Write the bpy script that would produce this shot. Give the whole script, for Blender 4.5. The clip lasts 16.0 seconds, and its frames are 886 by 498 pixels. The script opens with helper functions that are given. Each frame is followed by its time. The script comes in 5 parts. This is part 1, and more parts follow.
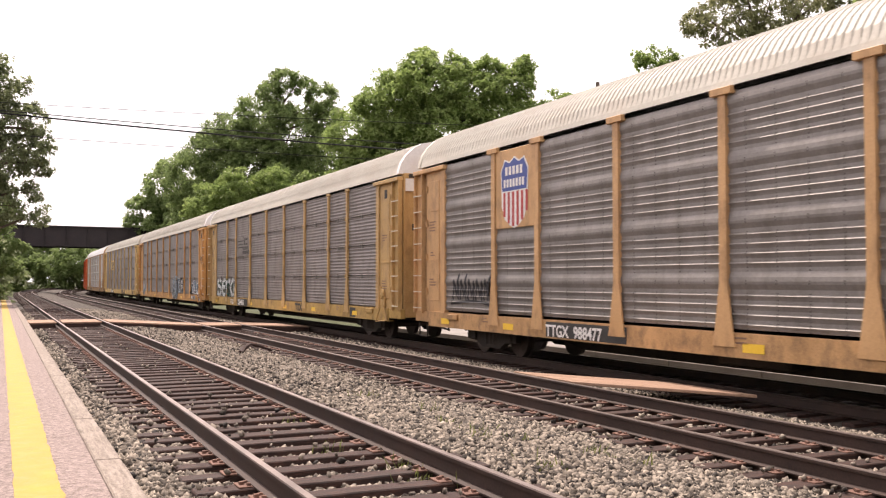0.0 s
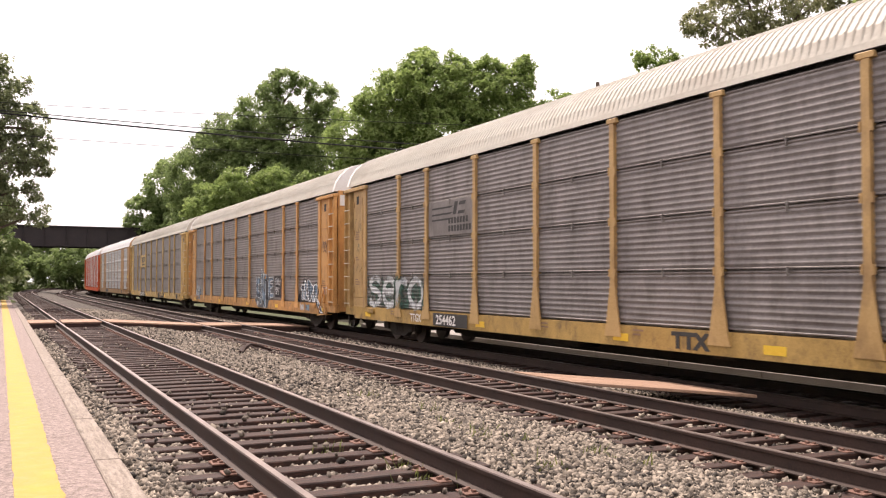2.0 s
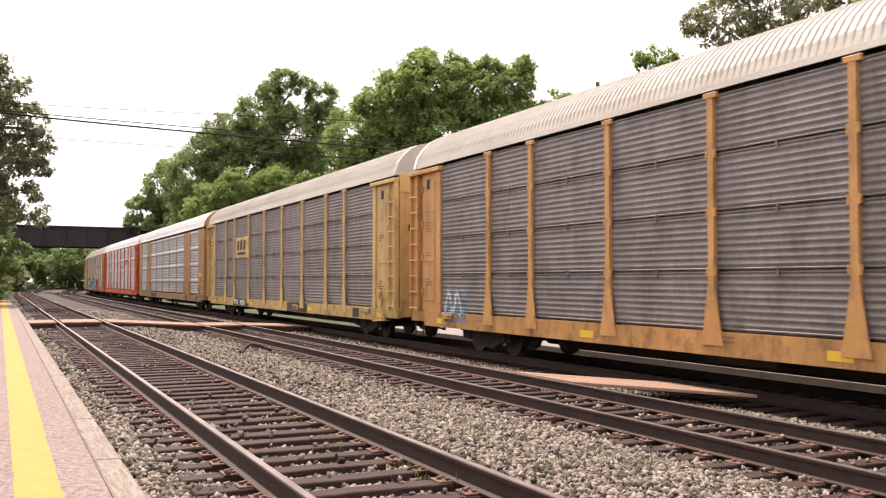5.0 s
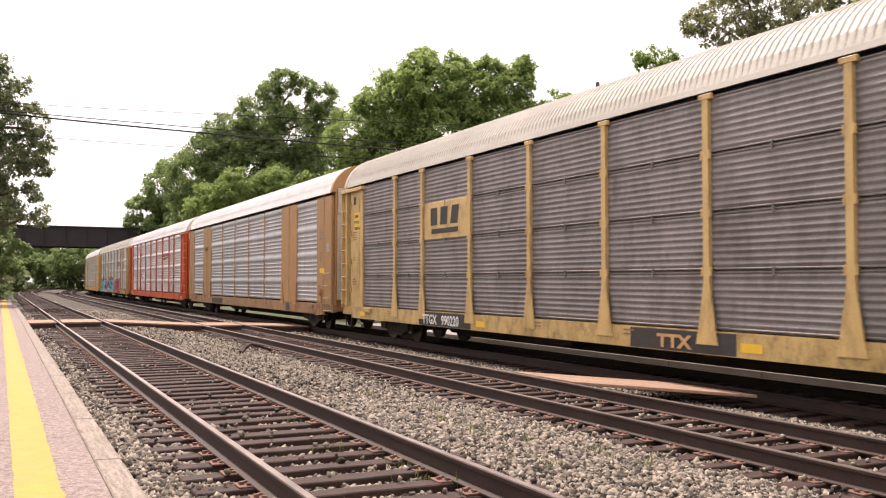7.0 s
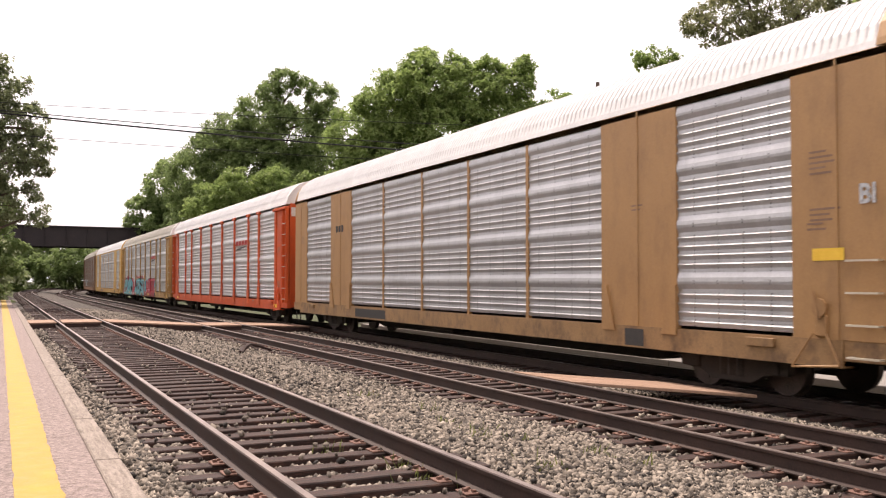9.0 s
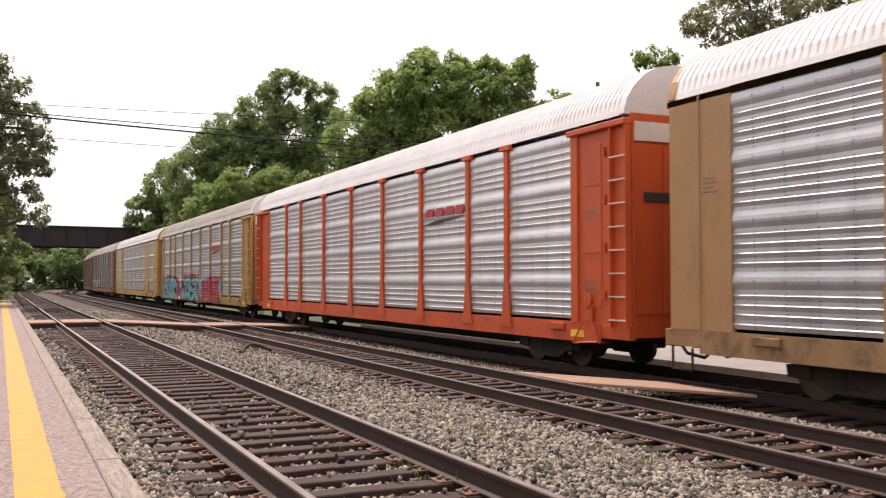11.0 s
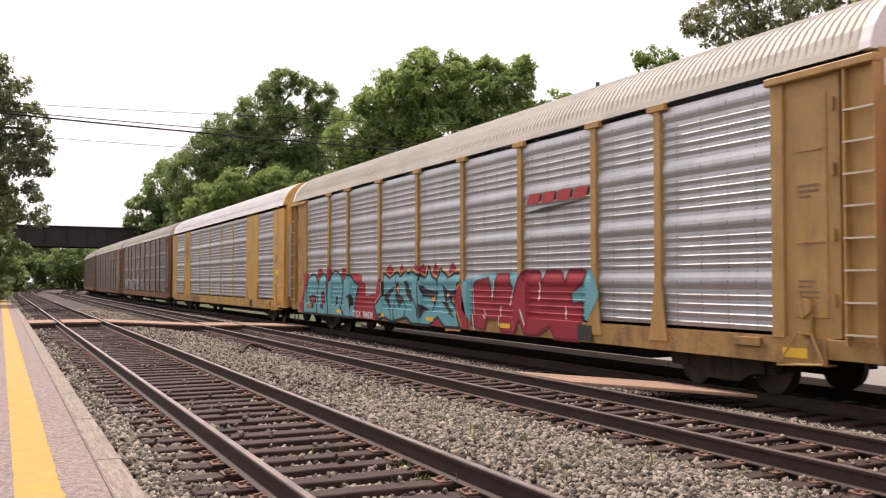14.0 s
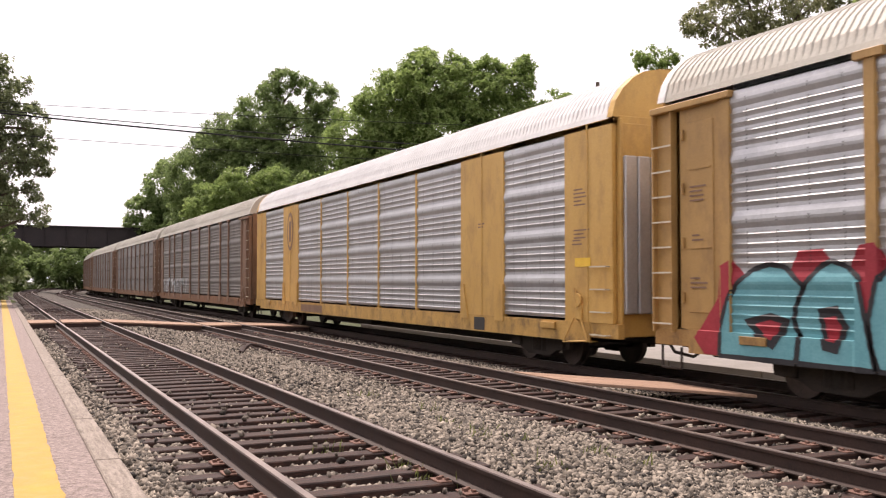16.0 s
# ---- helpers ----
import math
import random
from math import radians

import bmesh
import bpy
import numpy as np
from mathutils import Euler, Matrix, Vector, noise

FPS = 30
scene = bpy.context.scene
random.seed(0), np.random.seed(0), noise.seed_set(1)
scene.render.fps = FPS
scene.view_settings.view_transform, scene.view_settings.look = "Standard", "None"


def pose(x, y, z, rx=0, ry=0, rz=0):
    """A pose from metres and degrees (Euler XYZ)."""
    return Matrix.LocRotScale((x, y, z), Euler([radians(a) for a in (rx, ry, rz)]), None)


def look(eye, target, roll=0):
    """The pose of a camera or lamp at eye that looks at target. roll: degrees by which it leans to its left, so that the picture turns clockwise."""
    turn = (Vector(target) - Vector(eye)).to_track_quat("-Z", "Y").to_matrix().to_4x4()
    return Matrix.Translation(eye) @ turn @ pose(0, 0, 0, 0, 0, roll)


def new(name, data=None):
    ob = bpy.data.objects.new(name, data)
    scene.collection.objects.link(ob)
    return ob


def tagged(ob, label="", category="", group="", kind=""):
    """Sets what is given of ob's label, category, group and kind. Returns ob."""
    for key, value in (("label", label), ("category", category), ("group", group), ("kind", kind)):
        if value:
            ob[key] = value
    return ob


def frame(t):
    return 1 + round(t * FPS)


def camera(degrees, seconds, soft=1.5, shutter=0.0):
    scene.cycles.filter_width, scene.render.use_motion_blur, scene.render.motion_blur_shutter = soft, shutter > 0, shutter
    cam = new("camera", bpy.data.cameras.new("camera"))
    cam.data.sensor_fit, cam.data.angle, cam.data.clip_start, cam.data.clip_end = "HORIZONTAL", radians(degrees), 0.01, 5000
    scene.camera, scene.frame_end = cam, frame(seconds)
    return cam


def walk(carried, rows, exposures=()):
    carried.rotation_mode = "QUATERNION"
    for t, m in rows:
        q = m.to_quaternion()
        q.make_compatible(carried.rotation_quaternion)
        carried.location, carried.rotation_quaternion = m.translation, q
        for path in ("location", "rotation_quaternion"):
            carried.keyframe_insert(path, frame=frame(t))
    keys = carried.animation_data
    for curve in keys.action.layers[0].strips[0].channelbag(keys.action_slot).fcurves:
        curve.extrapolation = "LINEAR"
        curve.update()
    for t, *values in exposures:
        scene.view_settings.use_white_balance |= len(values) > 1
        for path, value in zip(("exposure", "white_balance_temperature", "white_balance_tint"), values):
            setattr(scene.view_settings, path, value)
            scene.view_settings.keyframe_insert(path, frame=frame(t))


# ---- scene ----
from mathutils.geometry import tessellate_polygon

# ---------------------------------------------------------------- camera
EYE = Vector((0.0, 0.0, 1.44))
YAW, PITCH = 0.43672, 0.03366
AIM = EYE + Vector((math.sin(YAW) * math.cos(PITCH), math.cos(YAW) * math.cos(PITCH), math.sin(PITCH)))
cam = camera(50.07, 16.0, soft=1.2, shutter=0.12)
walk(cam, [(0.0, look(EYE, AIM)), (16.0, look(EYE, AIM))], [(0.0, 0.60, 7100, 21), (4.0, 0.62, 7100, 21), (7.0, 0.60, 7100, 21), (9.0, 0.44, 7100, 21), (11.5, 0.24, 6900, 21), (13.0, 0.20, 6900, 21), (16.0, 0.34, 6900, 21)])

# ---------------------------------------------------------------- light
SUN_ELEV, SUN_AZ = radians(58.0), radians(-7.0)  # azimuth clockwise from +Y
world = bpy.data.worlds.new("hazy_sky")
scene.world = world
world.use_nodes = True
wn, wl = world.node_tree.nodes, world.node_tree.links
sky = wn.new("ShaderNodeTexSky")
sky.sky_type = "NISHITA"
sky.sun_disc = False
sky.sun_elevation, sky.sun_rotation = SUN_ELEV, SUN_AZ
sky.air_density, sky.dust_density, sky.ozone_density = 1.0, 6.0, 1.0
haze = wn.new("ShaderNodeMix")
haze.data_type = "RGBA"
haze.inputs[0].default_value = 0.75
haze.inputs[7].default_value = (10.0, 10.0, 10.5, 1.0)
wl.new(sky.outputs[0], haze.inputs[6])
wl.new(haze.outputs[2], wn["Background"].inputs[0])
wn["Background"].inputs[1].default_value = 0.12
sun = new("sun", bpy.data.lights.new("sun", "SUN"))
sun.data.energy, sun.data.angle, sun.data.color = 3.6, radians(0.9), (1.0, 0.95, 0.87)
sun_way = Vector((math.sin(SUN_AZ) * math.cos(SUN_ELEV), math.cos(SUN_AZ) * math.cos(SUN_ELEV), math.sin(SUN_ELEV)))
sun.matrix_world = look(sun_way * 60, (0, 0, 0))

# ---------------------------------------------------------------- materials


def material(name, low, high, rough=0.7, metal=0.0, scale=1.5, fine=40.0, bump=0.15, stretch=(1, 1, 1), dirt=None, dirt_amount=0.4,
             depth=0.01, island=False, sharp=0.16):
    """A surface that varies between two colours at two scales, with fine relief and an optional layer of dirt."""
    m = bpy.data.materials.new(name)
    m.use_nodes = True
    n, l = m.node_tree.nodes, m.node_tree.links
    bsdf = n["Principled BSDF"]
    co, info = n.new("ShaderNodeTexCoord"), n.new("ShaderNodeObjectInfo")
    shift = n.new("ShaderNodeVectorMath")
    shift.operation = "MULTIPLY_ADD"
    shift.inputs[1].default_value = (37.0, 53.0, 19.0)
    l.new(info.outputs["Random"], shift.inputs[0])
    l.new(co.outputs["Object"], shift.inputs[2])
    mapping = n.new("ShaderNodeMapping")
    mapping.inputs["Scale"].default_value = stretch
    l.new(shift.outputs[0], mapping.inputs[0])
    big, small = n.new("ShaderNodeTexNoise"), n.new("ShaderNodeTexNoise")
    big.inputs["Scale"].default_value, big.inputs["Detail"].default_value, big.inputs["Roughness"].default_value = scale, 5, 0.6
    small.inputs["Scale"].default_value, small.inputs["Detail"].default_value, small.inputs["Roughness"].default_value = fine, 3, 0.6
    l.new(mapping.outputs[0], big.inputs[0])
    l.new(shift.outputs[0], small.inputs[0])
    blend = n.new("ShaderNodeMath")
    blend.operation = "MULTIPLY_ADD"
    blend.inputs[1].default_value = 0.45
    l.new(small.outputs[0], blend.inputs[0])
    half = n.new("ShaderNodeMath")
    half.operation = "MULTIPLY"
    half.inputs[1].default_value = 0.55
    l.new(big.outputs[0], half.inputs[0])
    l.new(half.outputs[0], blend.inputs[2])
    ramp = n.new("ShaderNodeValToRGB")
    ramp.color_ramp.elements[0].position, ramp.color_ramp.elements[1].position = 0.5 - sharp, 0.5 + sharp
    ramp.color_ramp.elements[0].color, ramp.color_ramp.elements[1].color = (*low, 1), (*high, 1)
    if island:
        geo = n.new("ShaderNodeNewGeometry")
        lift = n.new("ShaderNodeMath")
        lift.operation = "MULTIPLY_ADD"
        lift.inputs[1].default_value, = (0.5,)
        l.new(geo.outputs["Random Per Island"], lift.inputs[0])
        part2 = n.new("ShaderNodeMath")
        part2.operation = "MULTIPLY"
        part2.inputs[1].default_value = 0.5
        l.new(blend.outputs[0], part2.inputs[0])
        l.new(part2.outputs[0], lift.inputs[2])
        ramp.color_ramp.elements[0].position, ramp.color_ramp.elements[1].position = 0.5 - 1.9 * sharp, 0.5 + 1.9 * sharp
        l.new(lift.outputs[0], ramp.inputs[0])
    else:
        l.new(blend.outputs[0], ramp.inputs[0])
    colour = ramp.outputs[0]
    if dirt:
        spot = n.new("ShaderNodeTexNoise")
        spot.inputs["Scale"].default_value, spot.inputs["Detail"].default_value = scale * 1.7, 6
        spot.inputs["Roughness"].default_value = 0.7
        l.new(mapping.outputs[0], spot.inputs[0])
        cut = n.new("ShaderNodeMapRange")
        cut.inputs[1].default_value, cut.inputs[2].default_value = 0.48, 0.72
        cut.inputs[4].default_value = dirt_amount
        l.new(spot.outputs[0], cut.inputs[0])
        mix = n.new("ShaderNodeMix")
        mix.data_type = "RGBA"
        mix.inputs[7].default_value = (*dirt, 1)
        l.new(cut.outputs[0], mix.inputs[0])
        l.new(colour, mix.inputs[6])
        colour = mix.outputs[2]
    l.new(colour, bsdf.inputs["Base Color"])
    bsdf.inputs["Metallic"].default_value = metal
    vary = n.new("ShaderNodeMapRange")
    vary.inputs[3].default_value, vary.inputs[4].default_value = max(rough - 0.12, 0.05), min(rough + 0.12, 1)
    l.new(big.outputs[0], vary.inputs[0])
    l.new(vary.outputs[0], bsdf.inputs["Roughness"])
    relief = n.new("ShaderNodeBump")
    relief.inputs["Strength"].default_value, relief.inputs["Distance"].default_value = bump, depth
    l.new(small.outputs[0], relief.inputs["Height"])
    l.new(relief.outputs[0], bsdf.inputs["Normal"])
    return m


M = {}
M["ballast"] = material("ballast_stone", (0.014, 0.010, 0.007), (0.34, 0.285, 0.225), 0.9, scale=6, fine=60, bump=0.4, island=True, sharp=0.115)
M["bed"] = material("ballast_bed", (0.018, 0.013, 0.010), (0.10, 0.08, 0.062), 0.95, scale=1.2, fine=26, bump=1.0, depth=0.04)
M["earth"] = material("grass_and_earth", (0.03, 0.045, 0.015), (0.08, 0.09, 0.035), 0.95, scale=0.4, fine=12, bump=0.8, depth=0.05)
M["tie"] = material("creosoted_tie", (0.008, 0.0038, 0.0028), (0.042, 0.0175, 0.011), 0.85, scale=3, fine=45, bump=0.5, stretch=(1, 8, 8),
                    dirt=(0.14, 0.058, 0.034), dirt_amount=0.5)
M["plate"] = material("rusty_tie_plate", (0.09, 0.043, 0.03), (0.24, 0.13, 0.095), 0.8, 0.2, scale=4, fine=60)
M["rail"] = material("rusty_rail", (0.022, 0.012, 0.009), (0.06, 0.032, 0.023), 0.7, 0.1, scale=2, fine=50)
M["railhead"] = material("worn_rail_head", (0.13, 0.10, 0.085), (0.27, 0.22, 0.195), 0.45, 0.75, scale=2, fine=60, bump=0.05)
M["platform"] = material("platform_paving", (0.13, 0.095, 0.082), (0.33, 0.255, 0.23), 0.9, scale=18, fine=60, bump=1.0, sharp=0.10,
                         dirt=(0.14, 0.105, 0.092), dirt_amount=0.25)
M["yellow_line"] = material("yellow_paint", (0.31, 0.185, 0.02), (0.43, 0.27, 0.036), 0.75, scale=4, fine=90, bump=0.3,
                            dirt=(0.36, 0.26, 0.12), dirt_amount=0.5)
M["kerb_timber"] = material("weathered_timber", (0.17, 0.135, 0.105), (0.33, 0.275, 0.23), 0.9, scale=2.5, fine=50, bump=0.6,
                            stretch=(9, 1, 9), dirt=(0.07, 0.05, 0.04), dirt_amount=0.75, sharp=0.12)
M["board"] = material("crossing_plank", (0.26, 0.155, 0.10), (0.40, 0.26, 0.18), 0.85, scale=2.5, fine=45, bump=0.4, stretch=(1, 8, 8),
                      dirt=(0.17, 0.095, 0.06), dirt_amount=0.5)
M["concrete"] = material("pale_concrete", (0.20, 0.18, 0.16), (0.31, 0.285, 0.26), 0.9, scale=1, fine=50, bump=0.2)
M["girder"] = material("dark_girder", (0.014, 0.011, 0.012), (0.035, 0.026, 0.026), 0.85, 0.0, scale=0.6, fine=10)
M["bark"] = material("bark", (0.06, 0.045, 0.035), (0.16, 0.12, 0.09), 0.95, scale=3, fine=20, bump=0.7, stretch=(4, 4, 1))
M["cable"] = material("cable_black", (0.01, 0.01, 0.01), (0.02, 0.02, 0.02), 0.95)
M["steel_dark"] = material("grimy_steel", (0.018, 0.015, 0.013), (0.06, 0.045, 0.036), 0.8, 0.2, scale=3, fine=40)
M["wheel"] = material("wheel_steel", (0.05, 0.04, 0.035), (0.12, 0.09, 0.08), 0.5, 0.7, scale=3, fine=40)
M["rung"] = material("pale_rung", (0.50, 0.44, 0.33), (0.68, 0.62, 0.5), 0.55, 0.2)
M["white"] = material("white_marking", (0.62, 0.6, 0.57), (0.78, 0.76, 0.73), 0.7, scale=8)
M["black"] = material("black_marking", (0.02, 0.02, 0.02), (0.05, 0.045, 0.04), 0.7, scale=8)
M["blue"] = material("blue_marking", (0.04, 0.07, 0.24), (0.07, 0.10, 0.30), 0.6, scale=8)
M["red"] = material("red_marking", (0.34, 0.03, 0.03), (0.46, 0.06, 0.05), 0.6, scale=8)
M["marker"] = material("yellow_marker", (0.75, 0.45, 0.03), (0.85, 0.55, 0.06), 0.5, scale=8)


def paint(name, low, high, rust=(0.14, 0.07, 0.035), amount=0.6):
    return material(name, low, high, 0.55, 0.0, scale=1.3, fine=30, bump=0.08, stretch=(1.1, 1.1, 0.55), dirt=rust, dirt_amount=amount)


def galvanized(name, low, high, dirt, amount, rough=0.45, metal=0.55):
    return material(name, low, high, rough, metal, scale=1.1, fine=25, bump=0.06, stretch=(1.2, 1.2, 0.6), dirt=dirt, dirt_amount=amount)


def spray(name, low, high, cover):
    """Sprayed colour that lets the sheet below show through in patches."""
    m = material(name, low, high, 0.65, scale=2.0, fine=30, bump=0.05)
    n, l = m.node_tree.nodes, m.node_tree.links
    bsdf, out = n["Principled BSDF"], n["Material Output"]
    co, spots, cut = n.new("ShaderNodeTexCoord"), n.new("ShaderNodeTexNoise"), n.new("ShaderNodeMapRange")
    spots.inputs["Scale"].default_value, spots.inputs["Detail"].default_value, spots.inputs["Roughness"].default_value = 3.5, 8, 0.75
    l.new(co.outputs["Object"], spots.inputs[0])
    l.new(spots.outputs[0], cut.inputs[0])
    cut.inputs[1].default_value, cut.inputs[2].default_value = 0.62 - cover * 0.4, 0.80 - cover * 0.4
    clear, mix = n.new("ShaderNodeBsdfTransparent"), n.new("ShaderNodeMixShader")
    l.new(cut.outputs[0], mix.inputs[0])
    l.new(clear.outputs[0], mix.inputs[1])
    l.new(bsdf.outputs[0], mix.inputs[2])
    l.new(mix.outputs[0], out.inputs[0])
    return m


M["spray_red"] = spray("sprayed_red", (0.26, 0.012, 0.022), (0.40, 0.035, 0.05), 1.25)
M["spray_teal"] = spray("sprayed_teal", (0.09, 0.30, 0.34), (0.17, 0.43, 0.47), 1.5)
M["spray_pale"] = spray("sprayed_pale", (0.40, 0.42, 0.43), (0.58, 0.60, 0.60), 0.72)
M["spray_blue"] = spray("sprayed_blue", (0.10, 0.17, 0.24), (0.24, 0.33, 0.41), 0.6)
M["spray_black"] = spray("sprayed_black", (0.012, 0.012, 0.014), (0.03, 0.03, 0.035), 1.2)
M["spray_green"] = spray("sprayed_dark_green", (0.02, 0.06, 0.045), (0.04, 0.10, 0.07), 0.55)
M["spray_white"] = spray("sprayed_white", (0.62, 0.63, 0.63), (0.76, 0.77, 0.77), 1.1)
M["spray_slate"] = spray("sprayed_slate", (0.05, 0.055, 0.06), (0.12, 0.125, 0.13), 0.9)
M["spray_orange"] = spray("sprayed_orange", (0.62, 0.30, 0.10), (0.74, 0.40, 0.16), 1.4)
M["spray_wine"] = spray("sprayed_wine", (0.14, 0.006, 0.014), (0.22, 0.015, 0.025), 0.9)

PAINT = {
    "buff": paint("buff_paint", (0.46, 0.26, 0.11), (0.60, 0.36, 0.17)),
    "ochre": paint("ochre_paint", (0.40, 0.245, 0.085), (0.54, 0.35, 0.15)),
    "orange": paint("orange_yellow_paint", (0.50, 0.25, 0.075), (0.64, 0.34, 0.12)),
    "lemon": paint("faded_yellow_paint", (0.52, 0.345, 0.125), (0.65, 0.45, 0.185)),
    "brown": paint("brown_paint", (0.33, 0.178, 0.068), (0.40, 0.228, 0.092), amount=0.35),
    "red": paint("orange_red_paint", (0.50, 0.068, 0.012), (0.60, 0.098, 0.018), amount=0.25),
    "tan": paint("tan_paint", (0.38, 0.22, 0.07), (0.48, 0.29, 0.10), amount=0.45),
    "gold": paint("golden_paint", (0.50, 0.29, 0.07), (0.60, 0.37, 0.11), amount=0.38),
    "rust": paint("rust_brown_paint", (0.17, 0.095, 0.06), (0.27, 0.16, 0.10)),
}
SILL = {k: material(k + "_sill", tuple(0.75 * c for c in low), tuple(0.95 * c for c in high), 0.65, scale=1.6, fine=30, bump=0.1, stretch=(3, 1.2, 0.8), dirt=(0.075, 0.042, 0.025), dirt_amount=0.3 if k == "red" else 0.8)
        for k, low, high in (("buff", (0.42, 0.23, 0.09), (0.56, 0.32, 0.14)), ("ochre", (0.40, 0.24, 0.06), (0.52, 0.33, 0.10)), ("orange", (0.46, 0.23, 0.07), (0.60, 0.31, 0.10)),
                             ("lemon", (0.50, 0.33, 0.11), (0.62, 0.42, 0.165)), ("brown", (0.27, 0.15, 0.06), (0.36, 0.21, 0.09)), ("red", (0.58, 0.075, 0.013), (0.60, 0.09, 0.016)),
                             ("tan", (0.36, 0.20, 0.06), (0.46, 0.27, 0.09)), ("gold", (0.48, 0.27, 0.06), (0.58, 0.35, 0.10)), ("rust", (0.20, 0.09, 0.04), (0.30, 0.14, 0.065)))}
PANEL = {
    "mid": galvanized("dull_galvanized", (0.185, 0.168, 0.155), (0.28, 0.258, 0.24), (0.125, 0.105, 0.088), 0.6, 0.55, 0.35),
    "dark": galvanized("sooty_galvanized", (0.155, 0.138, 0.13), (0.265, 0.24, 0.228), (0.085, 0.068, 0.058), 0.65, 0.55, 0.25),
    "bright": galvanized("bright_galvanized", (0.43, 0.433, 0.437), (0.56, 0.565, 0.57), (0.31, 0.31, 0.31), 0.4, 0.42, 0.6),
    "silver": galvanized("shiny_galvanized", (0.58, 0.585, 0.59), (0.72, 0.725, 0.73), (0.44, 0.44, 0.44), 0.3, 0.40, 0.6),
}
ROOF = {
    "cream": material("cream_roof", (0.38, 0.355, 0.30), (0.52, 0.495, 0.425), 0.6, scale=1, fine=20, bump=0.05, stretch=(1, 0.4, 1), dirt=(0.36, 0.27, 0.2), dirt_amount=0.35),
    "white": material("white_roof", (0.60, 0.59, 0.57), (0.76, 0.75, 0.73), 0.5, scale=1, fine=20, bump=0.05, dirt=(0.5, 0.46, 0.42), dirt_amount=0.25),
}


def leaf_material(name, low, high):
    m = material(name, low, high, 0.6, scale=0.5, fine=3, bump=0.0, island=True)
    n, l = m.node_tree.nodes, m.node_tree.links
    bsdf, out = n["Principled BSDF"], n["Material Output"]
    colour = bsdf.inputs["Base Color"].links[0].from_socket
    glow = n.new("ShaderNodeBsdfTranslucent")
    l.new(colour, glow.inputs[0])
    mix = n.new("ShaderNodeMixShader")
    mix.inputs[0].default_value = 0.58
    l.new(bsdf.outputs[0], mix.inputs[1])
    l.new(glow.outputs[0], mix.inputs[2])
    l.new(mix.outputs[0], out.inputs[0])
    return m


M["leaf_fresh"] = leaf_material("fresh_leaf", (0.155, 0.235, 0.065), (0.36, 0.45, 0.16))
M["leaf_mid"] = leaf_material("mid_leaf", (0.13, 0.195, 0.068), (0.30, 0.38, 0.15))
M["leaf_dark"] = leaf_material("dark_leaf", (0.15, 0.185, 0.09), (0.33, 0.365, 0.20))
M["leaf_red"] = leaf_material("reddish_leaf", (0.15, 0.17, 0.075), (0.34, 0.34, 0.18))
M["grass"] = leaf_material("grass_blade", (0.07, 0.09, 0.02), (0.20, 0.22, 0.07))

# ---------------------------------------------------------------- the line of the tracks
S0, DS = -240.0, 0.5
RAMP_FROM, RAMP_LONG, CURVE = 97.9, 42.6, 0.00192
_s = np.arange(S0, 480.0, DS)
_k = CURVE * np.clip((_s - RAMP_FROM) / RAMP_LONG, 0, 1)
_phi = np.concatenate([[0], np.cumsum((_k[1:] + _k[:-1]) / 2 * DS)])
_x = np.concatenate([[0], np.cumsum(np.sin((_phi[1:] + _phi[:-1]) / 2) * DS)])
_y = S0 + np.concatenate([[0], np.cumsum(np.cos((_phi[1:] + _phi[:-1]) / 2) * DS)])


def on_line(s, off):
    """The place and the heading (clockwise from +Y) at s along the line, off to its right."""
    phi = float(np.interp(s, _s, _phi))
    return (float(np.interp(s, _s, _x)) + off * math.cos(phi), float(np.interp(s, _s, _y)) - off * math.sin(phi), phi)


RAIL_GAUGE = 1.505
TRACKS = {"near": (1.897 + RAIL_GAUGE / 2, 0.0), "middle": (6.9105 + RAIL_GAUGE / 2, -0.217), "far": (11.823, -0.33)}

# ---------------------------------------------------------------- mesh helpers


def box(bm, x0, x1, y0, y1, z0, z1, bevel=0.0):
    geom = bmesh.ops.create_cube(bm, size=1.0)
    vs = geom["verts"]
    for v in vs:
        v.co = Vector((x0 + (v.co.x + 0.5) * (x1 - x0), y0 + (v.co.y + 0.5) * (y1 - y0), z0 + (v.co.z + 0.5) * (z1 - z0)))
    if bevel:
        es = list({e for v in vs for e in v.link_edges})
        bmesh.ops.bevel(bm, geom=es, offset=bevel, segments=1, affect="EDGES")
    return vs


def tube(bm, a, b, r, sides=8, r2=None):
    a, b = Vector(a), Vector(b)
    way = b - a
    geom = bmesh.ops.create_cone(bm, cap_ends=True, segments=sides, radius1=r, radius2=r if r2 is None else r2, depth=way.length)
    m = Matrix.Translation((a + b) / 2) @ way.to_track_quat("Z", "Y").to_matrix().to_4x4()
    bmesh.ops.transform(bm, matrix=m, verts=geom["verts"])
    return geom["verts"]


def prism(bm, outline, axis_from, axis_to, axis="x"):
    """An outline of (a, b) pairs pushed along an axis; for x the pairs are (y, z), for y they are (x, z)."""
    def place(a, b, c):
        return (c, a, b) if axis == "x" else (a, c, b) if axis == "y" else (a, b, c)
    lo = [bm.verts.new(place(a, b, axis_from)) for a, b in outline]
    hi = [bm.verts.new(place(a, b, axis_to)) for a, b in outline]
    n = len(outline)
    bm.faces.new(lo)
    bm.faces.new(hi[::-1])
    for i in range(n):
        bm.faces.new((lo[i], hi[i], hi[(i + 1) % n], lo[(i + 1) % n]))


